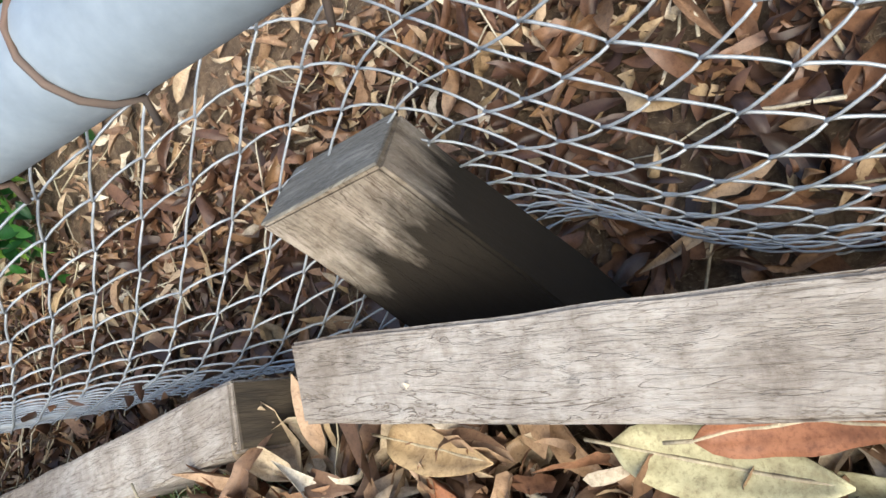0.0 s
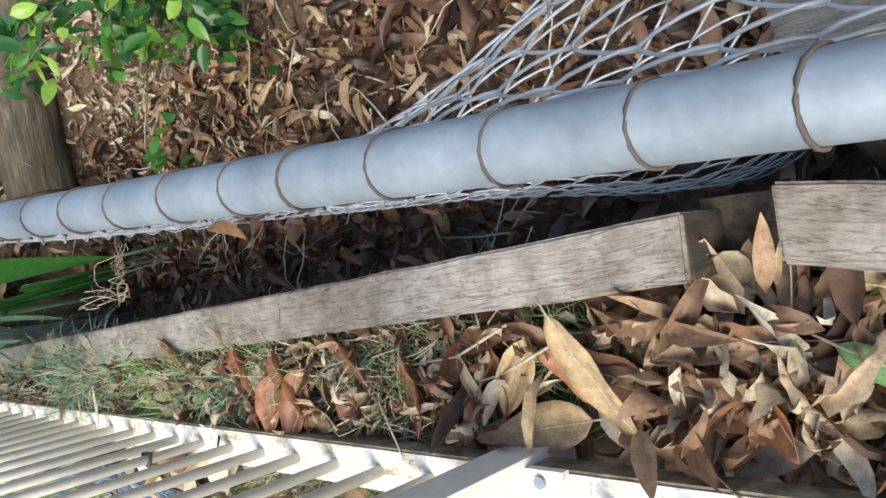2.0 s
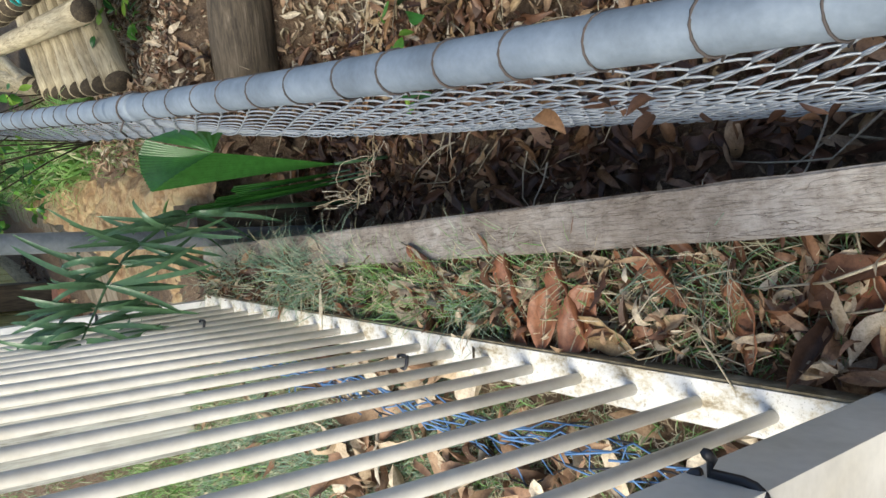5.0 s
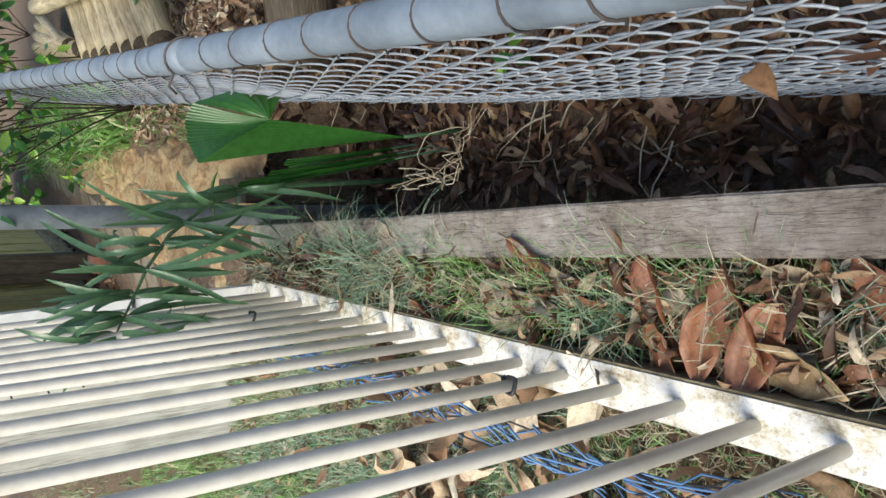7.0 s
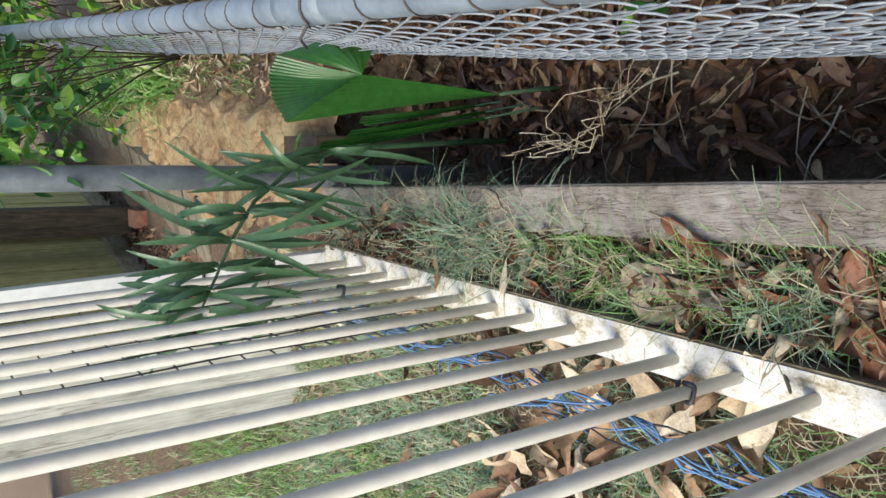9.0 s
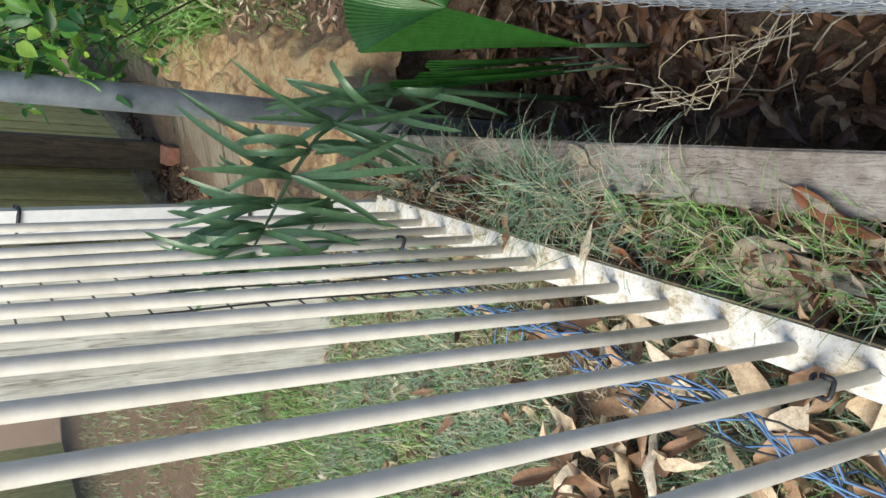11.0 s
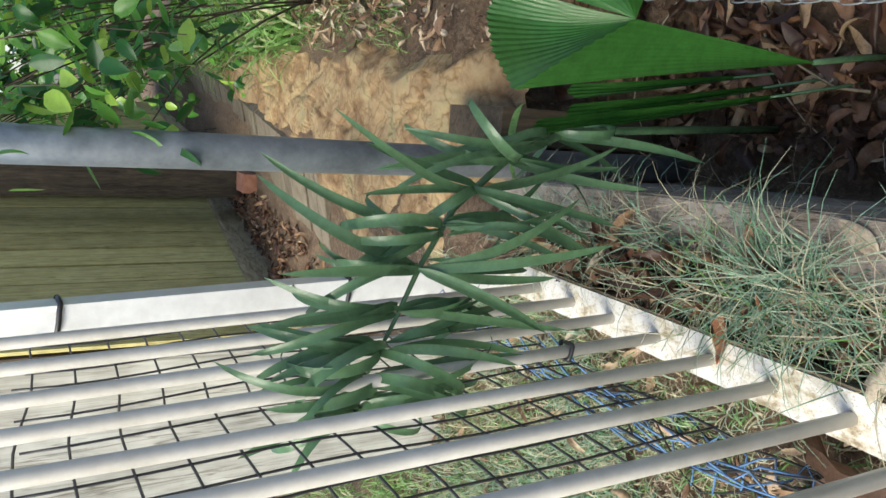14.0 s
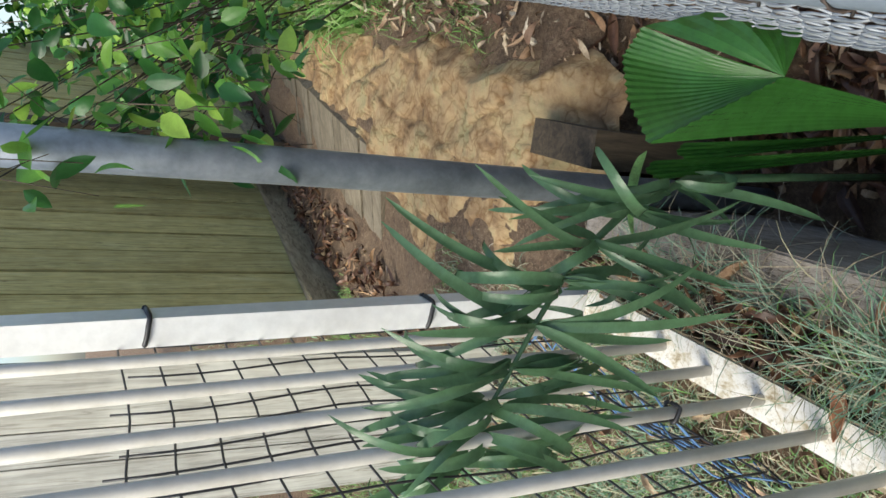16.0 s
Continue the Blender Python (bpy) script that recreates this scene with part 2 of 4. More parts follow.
def soil():
    m, t, b = mat("leafy_soil")
    v = coords(t)
    n = noise_tex(t, v, 3.0, 8, 0.7)
    crumbs = noise_tex(t, v, 38, 8, 0.75, 0.6)
    flecks = noise_tex(t, coords(t, (1, 0.35, 1)), 120, 4, 0.7, 1.5)
    c1 = ramp(t, n, [(0.3, (0.05, 0.032, 0.02)), (0.5, (0.12, 0.078, 0.048)), (0.7, (0.20, 0.14, 0.085))])
    c2 = ramp(t, crumbs, [(0.3, (0.03, 0.02, 0.013)), (0.48, (0.15, 0.095, 0.058)), (0.6, (0.27, 0.185, 0.115)), (0.75, (0.40, 0.31, 0.205))])
    c = mix(t, 0.6, c1, c2)
    c = mix(t, ramp(t, flecks, [(0.60, (0, 0, 0)), (0.66, (0.8, 0.8, 0.8))]), c, (0.42, 0.32, 0.21))
    t.links.new(c, b.inputs["Base Color"])
    b.inputs["Roughness"].default_value = 1.0
    bump(t, b, crumbs, 1.0, 0.03)
    return m


M_SOIL = soil()


def leaf_mat(name, stops, rough=0.6, trans=0.15, dry=True, per="island"):
    """Leaf colour picked at random for each leaf, with blotches."""
    m, t, b = mat(name)
    g = t.nodes.new("ShaderNodeNewGeometry") if per == "island" else t.nodes.new("ShaderNodeObjectInfo")
    rnd = g.outputs["Random Per Island"] if per == "island" else g.outputs["Random"]
    c = ramp(t, rnd, stops)
    n = noise_tex(t, coords(t), 38, 6, 0.7)
    c = mix(t, 0.7 if dry else 0.35, c, ramp(t, n, [(0.32, (0.36, 0.30, 0.26)), (0.6, (1.0, 1.0, 1.0))]), 'MULTIPLY')
    spots = noise_tex(t, coords(t), 190, 4, 0.7)
    c = mix(t, 0.5 if dry else 0.08, c, ramp(t, spots, [(0.34, (0.35, 0.30, 0.26)), (0.5, (1.0, 1.0, 1.0))]), 'MULTIPLY')
    t.links.new(c, b.inputs["Base Color"])
    b.inputs["Roughness"].default_value = rough
    bump(t, b, n, 0.35, 0.003)
    if trans:
        tr = t.nodes.new("ShaderNodeBsdfTranslucent")
        t.links.new(c, tr.inputs[0])
        ms = t.nodes.new("ShaderNodeMixShader")
        ms.inputs[0].default_value = trans
        t.links.new(b.outputs[0], ms.inputs[1])
        t.links.new(tr.outputs[0], ms.inputs[2])
        t.links.new(ms.outputs[0], t.nodes["Material Output"].inputs[0])
    return m


M_DRY = leaf_mat("dry_leaves", [(0.0, (0.07, 0.036, 0.022)), (0.2, (0.16, 0.075, 0.04)), (0.42, (0.27, 0.13, 0.07)), (0.62, (0.37, 0.22, 0.125)), (0.82, (0.50, 0.38, 0.24)), (1.0, (0.66, 0.58, 0.45))], 0.5, 0.12)
# darker, russet mix than M_DRY for the ditch, gutter, fence foot and mesh
M_DARKLEAF = leaf_mat("dark_russet_leaves", [(0.0, (0.035, 0.018, 0.012)), (0.35, (0.10, 0.048, 0.028)), (0.65, (0.20, 0.10, 0.055)), (0.88, (0.32, 0.19, 0.10)), (1.0, (0.46, 0.34, 0.20))], 0.5, 0.1)
M_DRYPALE = leaf_mat("pale_dry_leaves", [(0.0, (0.11, 0.06, 0.036)), (0.25, (0.27, 0.155, 0.09)), (0.5, (0.42, 0.28, 0.17)), (0.75, (0.56, 0.44, 0.30)), (1.0, (0.74, 0.66, 0.52))], 0.6, 0.15)
M_GREEN = leaf_mat("green_leaves", [(0.0, (0.02, 0.085, 0.025)), (0.35, (0.05, 0.19, 0.04)), (0.7, (0.13, 0.33, 0.05)), (1.0, (0.36, 0.56, 0.09))], 0.28, 0.45, False)
M_STRAP = leaf_mat("strap_leaves", [(0.0, (0.035, 0.095, 0.045)), (0.4, (0.07, 0.155, 0.075)), (0.8, (0.13, 0.24, 0.12)), (1.0, (0.20, 0.34, 0.06))], 0.22, 0.25, False)
M_GRASS = leaf_mat("mixed_grass", [(0.0, (0.12, 0.27, 0.06)), (0.3, (0.20, 0.38, 0.11)), (0.55, (0.32, 0.46, 0.32)), (0.75, (0.46, 0.46, 0.28)), (1.0, (0.66, 0.58, 0.40))], 0.6, 0.25)
M_WISP = leaf_mat("wispy_grass", [(0.0, (0.10, 0.24, 0.12)), (0.4, (0.21, 0.36, 0.25)), (0.75, (0.34, 0.45, 0.33)), (1.0, (0.54, 0.50, 0.34))], 0.6, 0.2)
M_TURF = leaf_mat("green_grass", [(0.0, (0.10, 0.26, 0.05)), (0.5, (0.22, 0.44, 0.10)), (0.85, (0.36, 0.54, 0.20)), (1.0, (0.56, 0.52, 0.32))], 0.5, 0.3)
M_STRAW = leaf_mat("straw", [(0.0, (0.34, 0.27, 0.17)), (0.5, (0.48, 0.41, 0.28)), (1.0, (0.60, 0.54, 0.42))], 0.7, 0.1)
M_FAN = leaf_mat("pleated_leaf", [(0.0, (0.025, 0.10, 0.018)), (1.0, (0.042, 0.15, 0.026))], 0.22, 0.25, False)

# ---------- helpers for shapes ----------


def mesh_of(name, verts, faces, material, parent=None, smooth=False, label=""):
    me = bpy.data.meshes.new(name)
    me.from_pydata([tuple(v) for v in verts], [], faces)
    me.materials.append(material)
    if smooth:
        me.shade_smooth()
    ob = new(name, me)
    if parent is not None:
        ob.parent = parent
    if label:
        tagged(ob, label)
    return ob


def part(name, bm, material, parent=None, label="", smooth=False):
    """Links a bmesh as one mesh object under a thing or a part."""
    me = bpy.data.meshes.new(name)
    bmesh.ops.recalc_face_normals(bm, faces=bm.faces)
    bm.to_mesh(me)
    bm.free()
    me.materials.append(material)
    if smooth:
        me.shade_smooth()
    ob = new(name, me)
    if parent is not None:
        ob.parent = parent
    if label:
        tagged(ob, label)
    return ob


def empty(name, at=(0, 0, 0)):
    ob = new(name)
    ob.location = at
    ob.empty_display_size = 0.1
    return ob


def hexa(corners, bevel=0.006, wobble=0.0, cuts=0, seed=0):
    """A solid from 8 corners (bottom four, then top four), bevelled, with uneven edges."""
    bm = bmesh.new()
    v = [bm.verts.new(c) for c in corners]
    for f in ((3, 2, 1, 0), (4, 5, 6, 7), (0, 1, 5, 4), (1, 2, 6, 5), (2, 3, 7, 6), (3, 0, 4, 7)):
        bm.faces.new([v[i] for i in f])
    if cuts:
        long = sorted(bm.edges, key=lambda e: -e.calc_length())[:4]
        bmesh.ops.subdivide_edges(bm, edges=long, cuts=cuts, use_grid_fill=True)
    if bevel:
        bmesh.ops.bevel(bm, geom=[e for e in bm.edges if e.calc_face_angle(0) > 0.5], offset=bevel, segments=2, affect='EDGES')
    if wobble:
        for q in bm.verts:
            q.co += noise.noise_vector(q.co * 7 + Vector((seed, 0, 0))) * wobble
    return bm


def slab(x0, x1, y0, y1, z0, z1, bevel=0.004, **more):
    return hexa([(x0, y0, z0), (x1, y0, z0), (x1, y1, z0), (x0, y1, z0), (x0, y0, z1), (x1, y0, z1), (x1, y1, z1), (x0, y1, z1)], bevel, **more)


def tube_data(points, radius, sides=8, closed=False):
    """Vertices and faces of a tube along points; radius may be a list."""
    pts = [Vector(p) for p in points]
    n = len(pts)
    rad = radius if isinstance(radius, (list, tuple)) else [radius] * n
    verts, faces = [], []
    ref = Vector((0.13, 0.21, 0.97))
    for i, p in enumerate(pts):
        d = (pts[min(i + 1, n - 1)] - pts[max(i - 1, 0)]).normalized()
        if abs(d.dot(ref)) > 0.98:
            ref = Vector((1, 0.1, 0))
        a = d.cross(ref).normalized()
        b = d.cross(a)
        for k in range(sides):
            w = 2 * math.pi * k / sides
            verts.append(p + (a * math.cos(w) + b * math.sin(w)) * rad[i])
    for i in range(n - 1):
        for k in range(sides):
            k2 = (k + 1) % sides
            faces.append((i * sides + k, i * sides + k2, (i + 1) * sides + k2, (i + 1) * sides + k))
    faces.append(tuple(range(sides - 1, -1, -1)))
    faces.append(tuple((n - 1) * sides + k for k in range(sides)))
    return verts, faces


def tube(name, points, radius, material, parent=None, sides=10, label=""):
    v, f = tube_data(points, radius, sides)
    return mesh_of(name, v, f, material, parent, True, label)


class Heap:
    """Gathers many small pieces into one mesh."""

    def __init__(self):
        self.v, self.f = [], []

    def add(self, verts, faces):
        o = len(self.v)
        self.v.extend(verts)
        self.f.extend([tuple(i + o for i in q) for q in faces])

    def done(self, name, material, parent=None, smooth=True, label=""):
        return mesh_of(name, self.v, self.f, material, parent, smooth, label)


def smooth01(a, b, x):
    k = min(1.0, max(0.0, (x - a) / (b - a)))
    return k * k * (3 - 2 * k)


# ---------- ground ----------
def edge_x(y):
    """Where the top of the low retaining edge runs."""
    if y < -1.36:
        return 0.30 + (y + 2.08) * 0.17
    return 0.40 - (y + 1.3) * 0.055


def ground_z(x, y):
    n = noise.noise(Vector((x * 1.7, y * 1.7, 3.1))) * 0.03 + noise.noise(Vector((x * 6, y * 6, 1.0))) * 0.012
    strip = 0.055 + 0.055 * smooth01(-0.85, -0.4, y) - 0.08 * smooth01(-1.2, -2.2, y) + 0.03 * smooth01(0.0, 1.6, y)
    left = strip - 0.05 * smooth01(0.0, -0.8, x)
    left -= 0.10 * smooth01(3.0, 4.0, y) * smooth01(0.35, -0.1, x)
    low = -0.36 - 0.12 * smooth01(0.6, 1.8, y) + 0.22 * smooth01(0.9, 2.4, x)
    far = 0.10 - 0.30 * smooth01(0.95, 1.9, x)
    low = low + (far - low) * smooth01(2.0, 2.7, y + 0.25 * (x - 0.4))
    k = smooth01(edge_x(y) - 0.01, edge_x(y) + 0.035, x)
    if y > 2.0:
        k *= 1 - smooth01(2.0, 2.5, y)
    return left * (1 - k) + low * k + n if y < 2.5 or x < 0.3 else (left * (1 - smooth01(0.0, 0.5, x)) + low * smooth01(0.0, 0.5, x)) + n


def axis(near0, near1, step, out0, out1):
    v = list(np.arange(near0, near1, step))
    a, s = near0, step
    lo = []
    while a > out0:
        s *= 1.35
        a -= s
        lo.append(a)
    b, s, hi = v[-1], step, []
    while b < out1:
        s *= 1.35
        b += s
        hi.append(b)
    return lo[::-1] + v + hi


gx, gy = axis(-1.4, 2.4, 0.04, -300, 300), axis(-3.2, 6.5, 0.06, -300, 300)
gv = [(x, y, ground_z(x, y)) for y in gy for x in gx]
W_ = len(gx)
gf = [(j * W_ + i, j * W_ + i + 1, (j + 1) * W_ + i + 1, (j + 1) * W_ + i) for j in range(len(gy) - 1) for i in range(W_ - 1)]
ground = tagged(mesh_of("ground", gv, gf, M_SOIL, None, True), "brown soil strewn with leaf litter", "ground", "", "structure")

# ---------- edging timbers ----------


def timber(label, y0, xl0, xr0, z0, y1, xl1, xr1, z1, depth, seed):
    ang = math.atan2((xl1 + xr1 - xl0 - xr0) / 2, y1 - y0)
    m = Matrix.Translation(((xl0 + xr0) / 2, y0, 0)) @ Matrix.Rotation(-ang, 4, 'Z')
    inv = m.inverted()
    c = [(xl0, y0, z0 - depth), (xr0, y0, z0 - depth), (xr1, y1, z1 - depth), (xl1, y1, z1 - depth), (xl0, y0, z0), (xr0, y0, z0), (xr1, y1, z1), (xl1, y1, z1)]
    th = empty("edging_timber")
    th.matrix_basis = m
    bm = hexa([inv @ Vector(q) for q in c], 0.005, 0.0045, 30, seed)
    part("beam", bm, M_SLEEPER, th)
    w = xr0 - xl0
    part("end_grain", hexa([(-w * 0.46, -0.004, z0 - depth), (w * 0.46, -0.004, z0 - depth), (w * 0.46, 0.004, z0 - depth), (-w * 0.46, 0.004, z0 - depth),
                            (-w * 0.46, -0.004, z0 - 0.007), (w * 0.46, -0.004, z0 - 0.007), (w * 0.46, 0.004, z0 - 0.007), (-w * 0.46, 0.004, z0 - 0.007)], 0.001), M_DARKWOOD, th, "dark cracked sawn end")
    return tagged(th, label, "garden edging", "edging timbers")


timber("long weathered grey hardwood edging timber beside the strip", -1.29, 0.35, 0.452, 0.205, 2.02, 0.135, 0.265, 0.16, 0.72, 1)
timber("weathered grey hardwood edging timber with a square-cut end", -2.125, 0.233, 0.352, 0.185, -1.41, 0.365, 0.475, 0.185, 0.45, 5)
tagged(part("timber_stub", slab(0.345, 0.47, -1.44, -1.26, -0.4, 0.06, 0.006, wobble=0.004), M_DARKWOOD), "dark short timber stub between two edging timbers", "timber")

# leaning square post, cut askew at its top
pa, pb, pc = Vector((0.641, -1.634, 0.193)), Vector((0.616, -1.459, 0.244)), Vector((0.770, -1.580, 0.066))
lean = Vector((-0.615, -0.231, -0.754)) * 0.75
tops = [pa, pb, pb + pc - pa, pc]
post = empty("timber_post", pa + lean)
post.matrix_basis = Matrix.Translation(pa + lean) @ lean.to_track_quat('Z', 'Y').to_matrix().to_4x4()
to_post = post.matrix_basis.inverted()
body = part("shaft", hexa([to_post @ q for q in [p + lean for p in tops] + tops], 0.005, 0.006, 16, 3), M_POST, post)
up_n = (pb - pa).cross(pc - pa).normalized()
if up_n.dot(lean) > 0:
    up_n = -up_n
mid_top = sum(tops, Vector()) / 4
cap = [mid_top + (q - mid_top) * 0.99 + up_n * 0.001 for q in tops]
end = part("end_grain", hexa([to_post @ q for q in cap + [p + up_n * 0.004 for p in cap]], 0.001, 0.002, 3, 9), M_ENDGRAIN, post, "rough grey sawn end")
tagged(post, "leaning square timber post with rough sawn end", "post")

# ---------- white tubular fence ----------
PITCH = 0.1445


def lean_at(y):
    """How far the white fence leans back for each metre of height: it twists towards its end post."""
    return 0.006 * smooth01(-0.2, 0.6, y) + 0.037 * smooth01(0.5, 1.5, y)


def tube_panel(y_first, count, y0, y1, label):
    p = empty("tubular_fence_panel", (0.0, (y0 + y1) / 2, 0.2))
    inv = Matrix.Translation((0.0, -(y0 + y1) / 2, -0.2))
    obs = []
    obs.append(part("bottom_rail", slab(-0.034, 0.052, y0, y1, 0.145, 0.203, 0.005), M_RAIL, p, "stained cream bottom rail"))
    obs.append(part("rail_lip", slab(0.053, 0.058, y0, y1, 0.148, 0.1995, 0.001), M_GRIME, p, "lip brown with algae"))
    obs.append(part("top_rail", hexa([(a - 1.8 * lean_at(b), b, c) for c in (2.0, 2.06) for a, b in ((-0.034, y0), (0.052, y0), (0.052, y1), (-0.034, y1))], 0.005), M_WHITE, p))
    bar_mesh = None
    for i in range(count):
        y = y_first + i * PITCH
        if bar_mesh is None:
            v, f = tube_data([(0, 0, 0), (0, 0, 0.6), (0, 0, 1.2), (0, 0, 1.81)], 0.0122, 14)
            b = mesh_of("bar", v, f, M_WHITE, p, True)
            bar_mesh = b.data
        else:
            b = new("bar", bar_mesh)
            b.parent = p
        b.location = (0.008, y, 0.2)
        b.rotation_euler.y = -lean_at(y) + random.uniform(-0.002, 0.002)
        obs.append(b)
    for o in obs:
        o.matrix_parent_inverse = inv
    return tagged(p, label, "fence panel", "white tubular fence")


panel_a = tube_panel(-5 * PITCH, 18, -0.88, 1.90, "cream tubular metal fence panel with netting behind it")
panel_b = tube_panel(-0.98 - 13 * PITCH, 13, -3.0, -0.968, "cream tubular metal fence panel standing over leaf litter")


def square_post(name, x0, x1, y0, y1, z0, z1, material, label):
    p = empty(name, ((x0 + x1) / 2, (y0 + y1) / 2, z0))
    inv = Matrix.Translation((-(x0 + x1) / 2, -(y0 + y1) / 2, -z0))
    a = part("post_tube", slab(x0, x1, y0, y1, z0, z1, 0.006), material, p)
    c = part("post_cap", slab(x0 - 0.004, x1 + 0.004, y0 - 0.004, y1 + 0.004, z1, z1 + 0.02, 0.005), material, p)
    for o in (a, c):
        o.matrix_parent_inverse = inv
    return tagged(p, label, "fence post"), inv


mid_post, minv = square_post("fence_post", -0.044, 0.074, -0.968, -0.88, -0.1, 2.1, M_WHITE, "square cream fence post with a bolted rail bracket")
end_post, _ = square_post("fence_post", -0.030, 0.036, 1.925, 1.99, -0.1, 2.1, M_STILE, "square bright white fence post with black cable ties")
end_post.rotation_euler.y = -0.043

# ---------- chain-link fence ----------
RAIL_Y0, RAIL_Y1 = -3.2, 4.2


def rail_pt(y):
    """The bent top rail, by its place along the fence."""
    return Vector((0.608 + 0.082 * y + 0.006 * y * y - 0.001 * y ** 3, y, 0.849 + 0.075 * y - 0.001 * y * y + 0.002 * y ** 3))


fence = empty("chain_link_fence", (0.6, 0.5, 0.0))
finv = Matrix.Translation((-0.6, -0.5, 0))
ys = np.linspace(RAIL_Y0, RAIL_Y1, 60)
made = [tube("top_rail", [rail_pt(y) for y in ys], 0.0295, M_GALV, fence, 20, "thick galvanised steel top rail")]


def mesh_pt(y, s):
    """A point of the wire netting: s runs from the rail downwards; it billows outwards where the post leans on it."""
    r = rail_pt(y)
    k = smooth01(-0.7, -1.5, y)
    crest = k * (0.21 * math.exp(-((s - 0.36) / 0.22) ** 2) - 0.05 * smooth01(0.55, 0.9, s))
    out = 0.19 * math.exp(-((y + 1.58) / 0.26) ** 2)
    w = smooth01(0.1, 0.5, s)
    belly = -0.03 * math.sin(math.pi * min(1, s)) * (1 + 0.4 * math.sin(3 * y)) * (1 - k) + crest
    drop = s * (1 - 0.35 * k * math.exp(-((s - 0.12) / 0.2) ** 2))
    return Vector((r.x + 0.01 + belly + out * w + 0.012 * noise.noise(Vector((y * 2, s * 3, 0))),
                   y + 0.012 * noise.noise(Vector((y * 3, s * 2, 4))), r.z - 0.015 - drop))


wires = Heap()
CW, CH = 0.068, 0.060
nwire = int((RAIL_Y1 - RAIL_Y0) / CW)
for i in range(nwire):
    yc = RAIL_Y0 + i * CW
    pts = []
    for k in range(36):
        sgn = 1 if (k + i) % 2 else -1
        # one leg of the flattened coil: in front on the way out, behind on the way back, hooked at its ends
        for u, lift in ((0.04, 0.35), (0.22, 0.85), (0.5, 1.0), (0.78, 0.85), (0.96, 0.35)):
            q = mesh_pt(yc + sgn * CW * (0.535 - 1.07 * u), (k + u) * CH / 2)
            pts.append(q + Vector((0.0055 * sgn * lift, 0, 0.004 * math.sin(math.pi * u))))
    v, f = tube_data(pts, 0.0021, 5)
    wires.add(v, f)
made.append(tagged(wires.done("wire_mesh", M_WIRE, fence), "galvanised diamond wire mesh", "", "", "stuff"))
TIES = [-2.15, -2.04, -1.929, -1.823, -1.71, -1.62, -1.517, -1.404, -1.286, -1.174, -1.08, -0.966, -0.85, -0.732, -0.62, -0.505, -0.398, -0.262, -0.136,
        -0.02, 0.09, 0.21, 0.33, 0.56, 0.66, 0.78, 0.88, 1.0, 1.11, 1.22, 1.34, 1.47, 1.6, 1.74, 1.88, 2.02, 2.18, 2.34, 2.5]
for y in TIES:
    r = rail_pt(y)
    tw = random.uniform(0.008, 0.034)
    pts = []
    for k in range(15):
        a = math.radians(-120 + k * 24)
        pts.append(r + Vector((math.cos(a) * 0.0308, tw * (k / 14 - 0.5) + 0.008 * math.sin(a), math.sin(a) * 0.0308)))
    pts.append(pts[-1] + Vector((-0.004, 0.010, -0.012)))
    made.append(tube("tie_wire", pts, random.uniform(0.0015, 0.0021), M_RUST, fence, 5, "rusty tie wire"))
# sleeve where two lengths of the rail meet, with a hooked wire through it
made.append(tube("rail_sleeve", [rail_pt(y) for y in np.linspace(0.45, 0.60, 6)], 0.0325, M_GALV, fence, 20, "galvanised rail joint sleeve"))
hook = [rail_pt(0.47) + Vector((math.cos(a) * 0.036, 0.03 * math.sin(a * 0.5), math.sin(a) * 0.036)) for a in np.linspace(-2.0, 2.6, 14)]
made.append(tube("hook_wire", hook + [hook[-1] + Vector((-0.02, 0.03, 0.0)), hook[-1] + Vector((-0.03, 0.05, -0.02))], 0.0026, M_RUST, fence, 6, "bent wire hook"))
for o in made:
    o.matrix_parent_inverse = finv
tagged(fence, "chain-link fence with galvanised top rail and wire ties", "fence")

pole = tube("steel_pole", [(0.312, 1.985, -0.75), (0.312, 1.975, 0.5), (0.315, 1.955, 1.2), (0.317, 1.94, 2.8)], 0.0425, M_POLE, None, 22)
tagged(pole, "tall round grey galvanised steel fence pole", "pole")

# ---------- sandstone shelf, plank strip and paling fence at the end ----------
def rock_edge(y):
    """Where the top of the rock breaks off towards the gutter."""
    lobe = smooth01(3.9, 3.2, y)
    return (0.13 + 0.16 * (y - 3.85)) * (1 - lobe) + (-0.02 - 0.10 * smooth01(2.4, 3.0, y)) * lobe


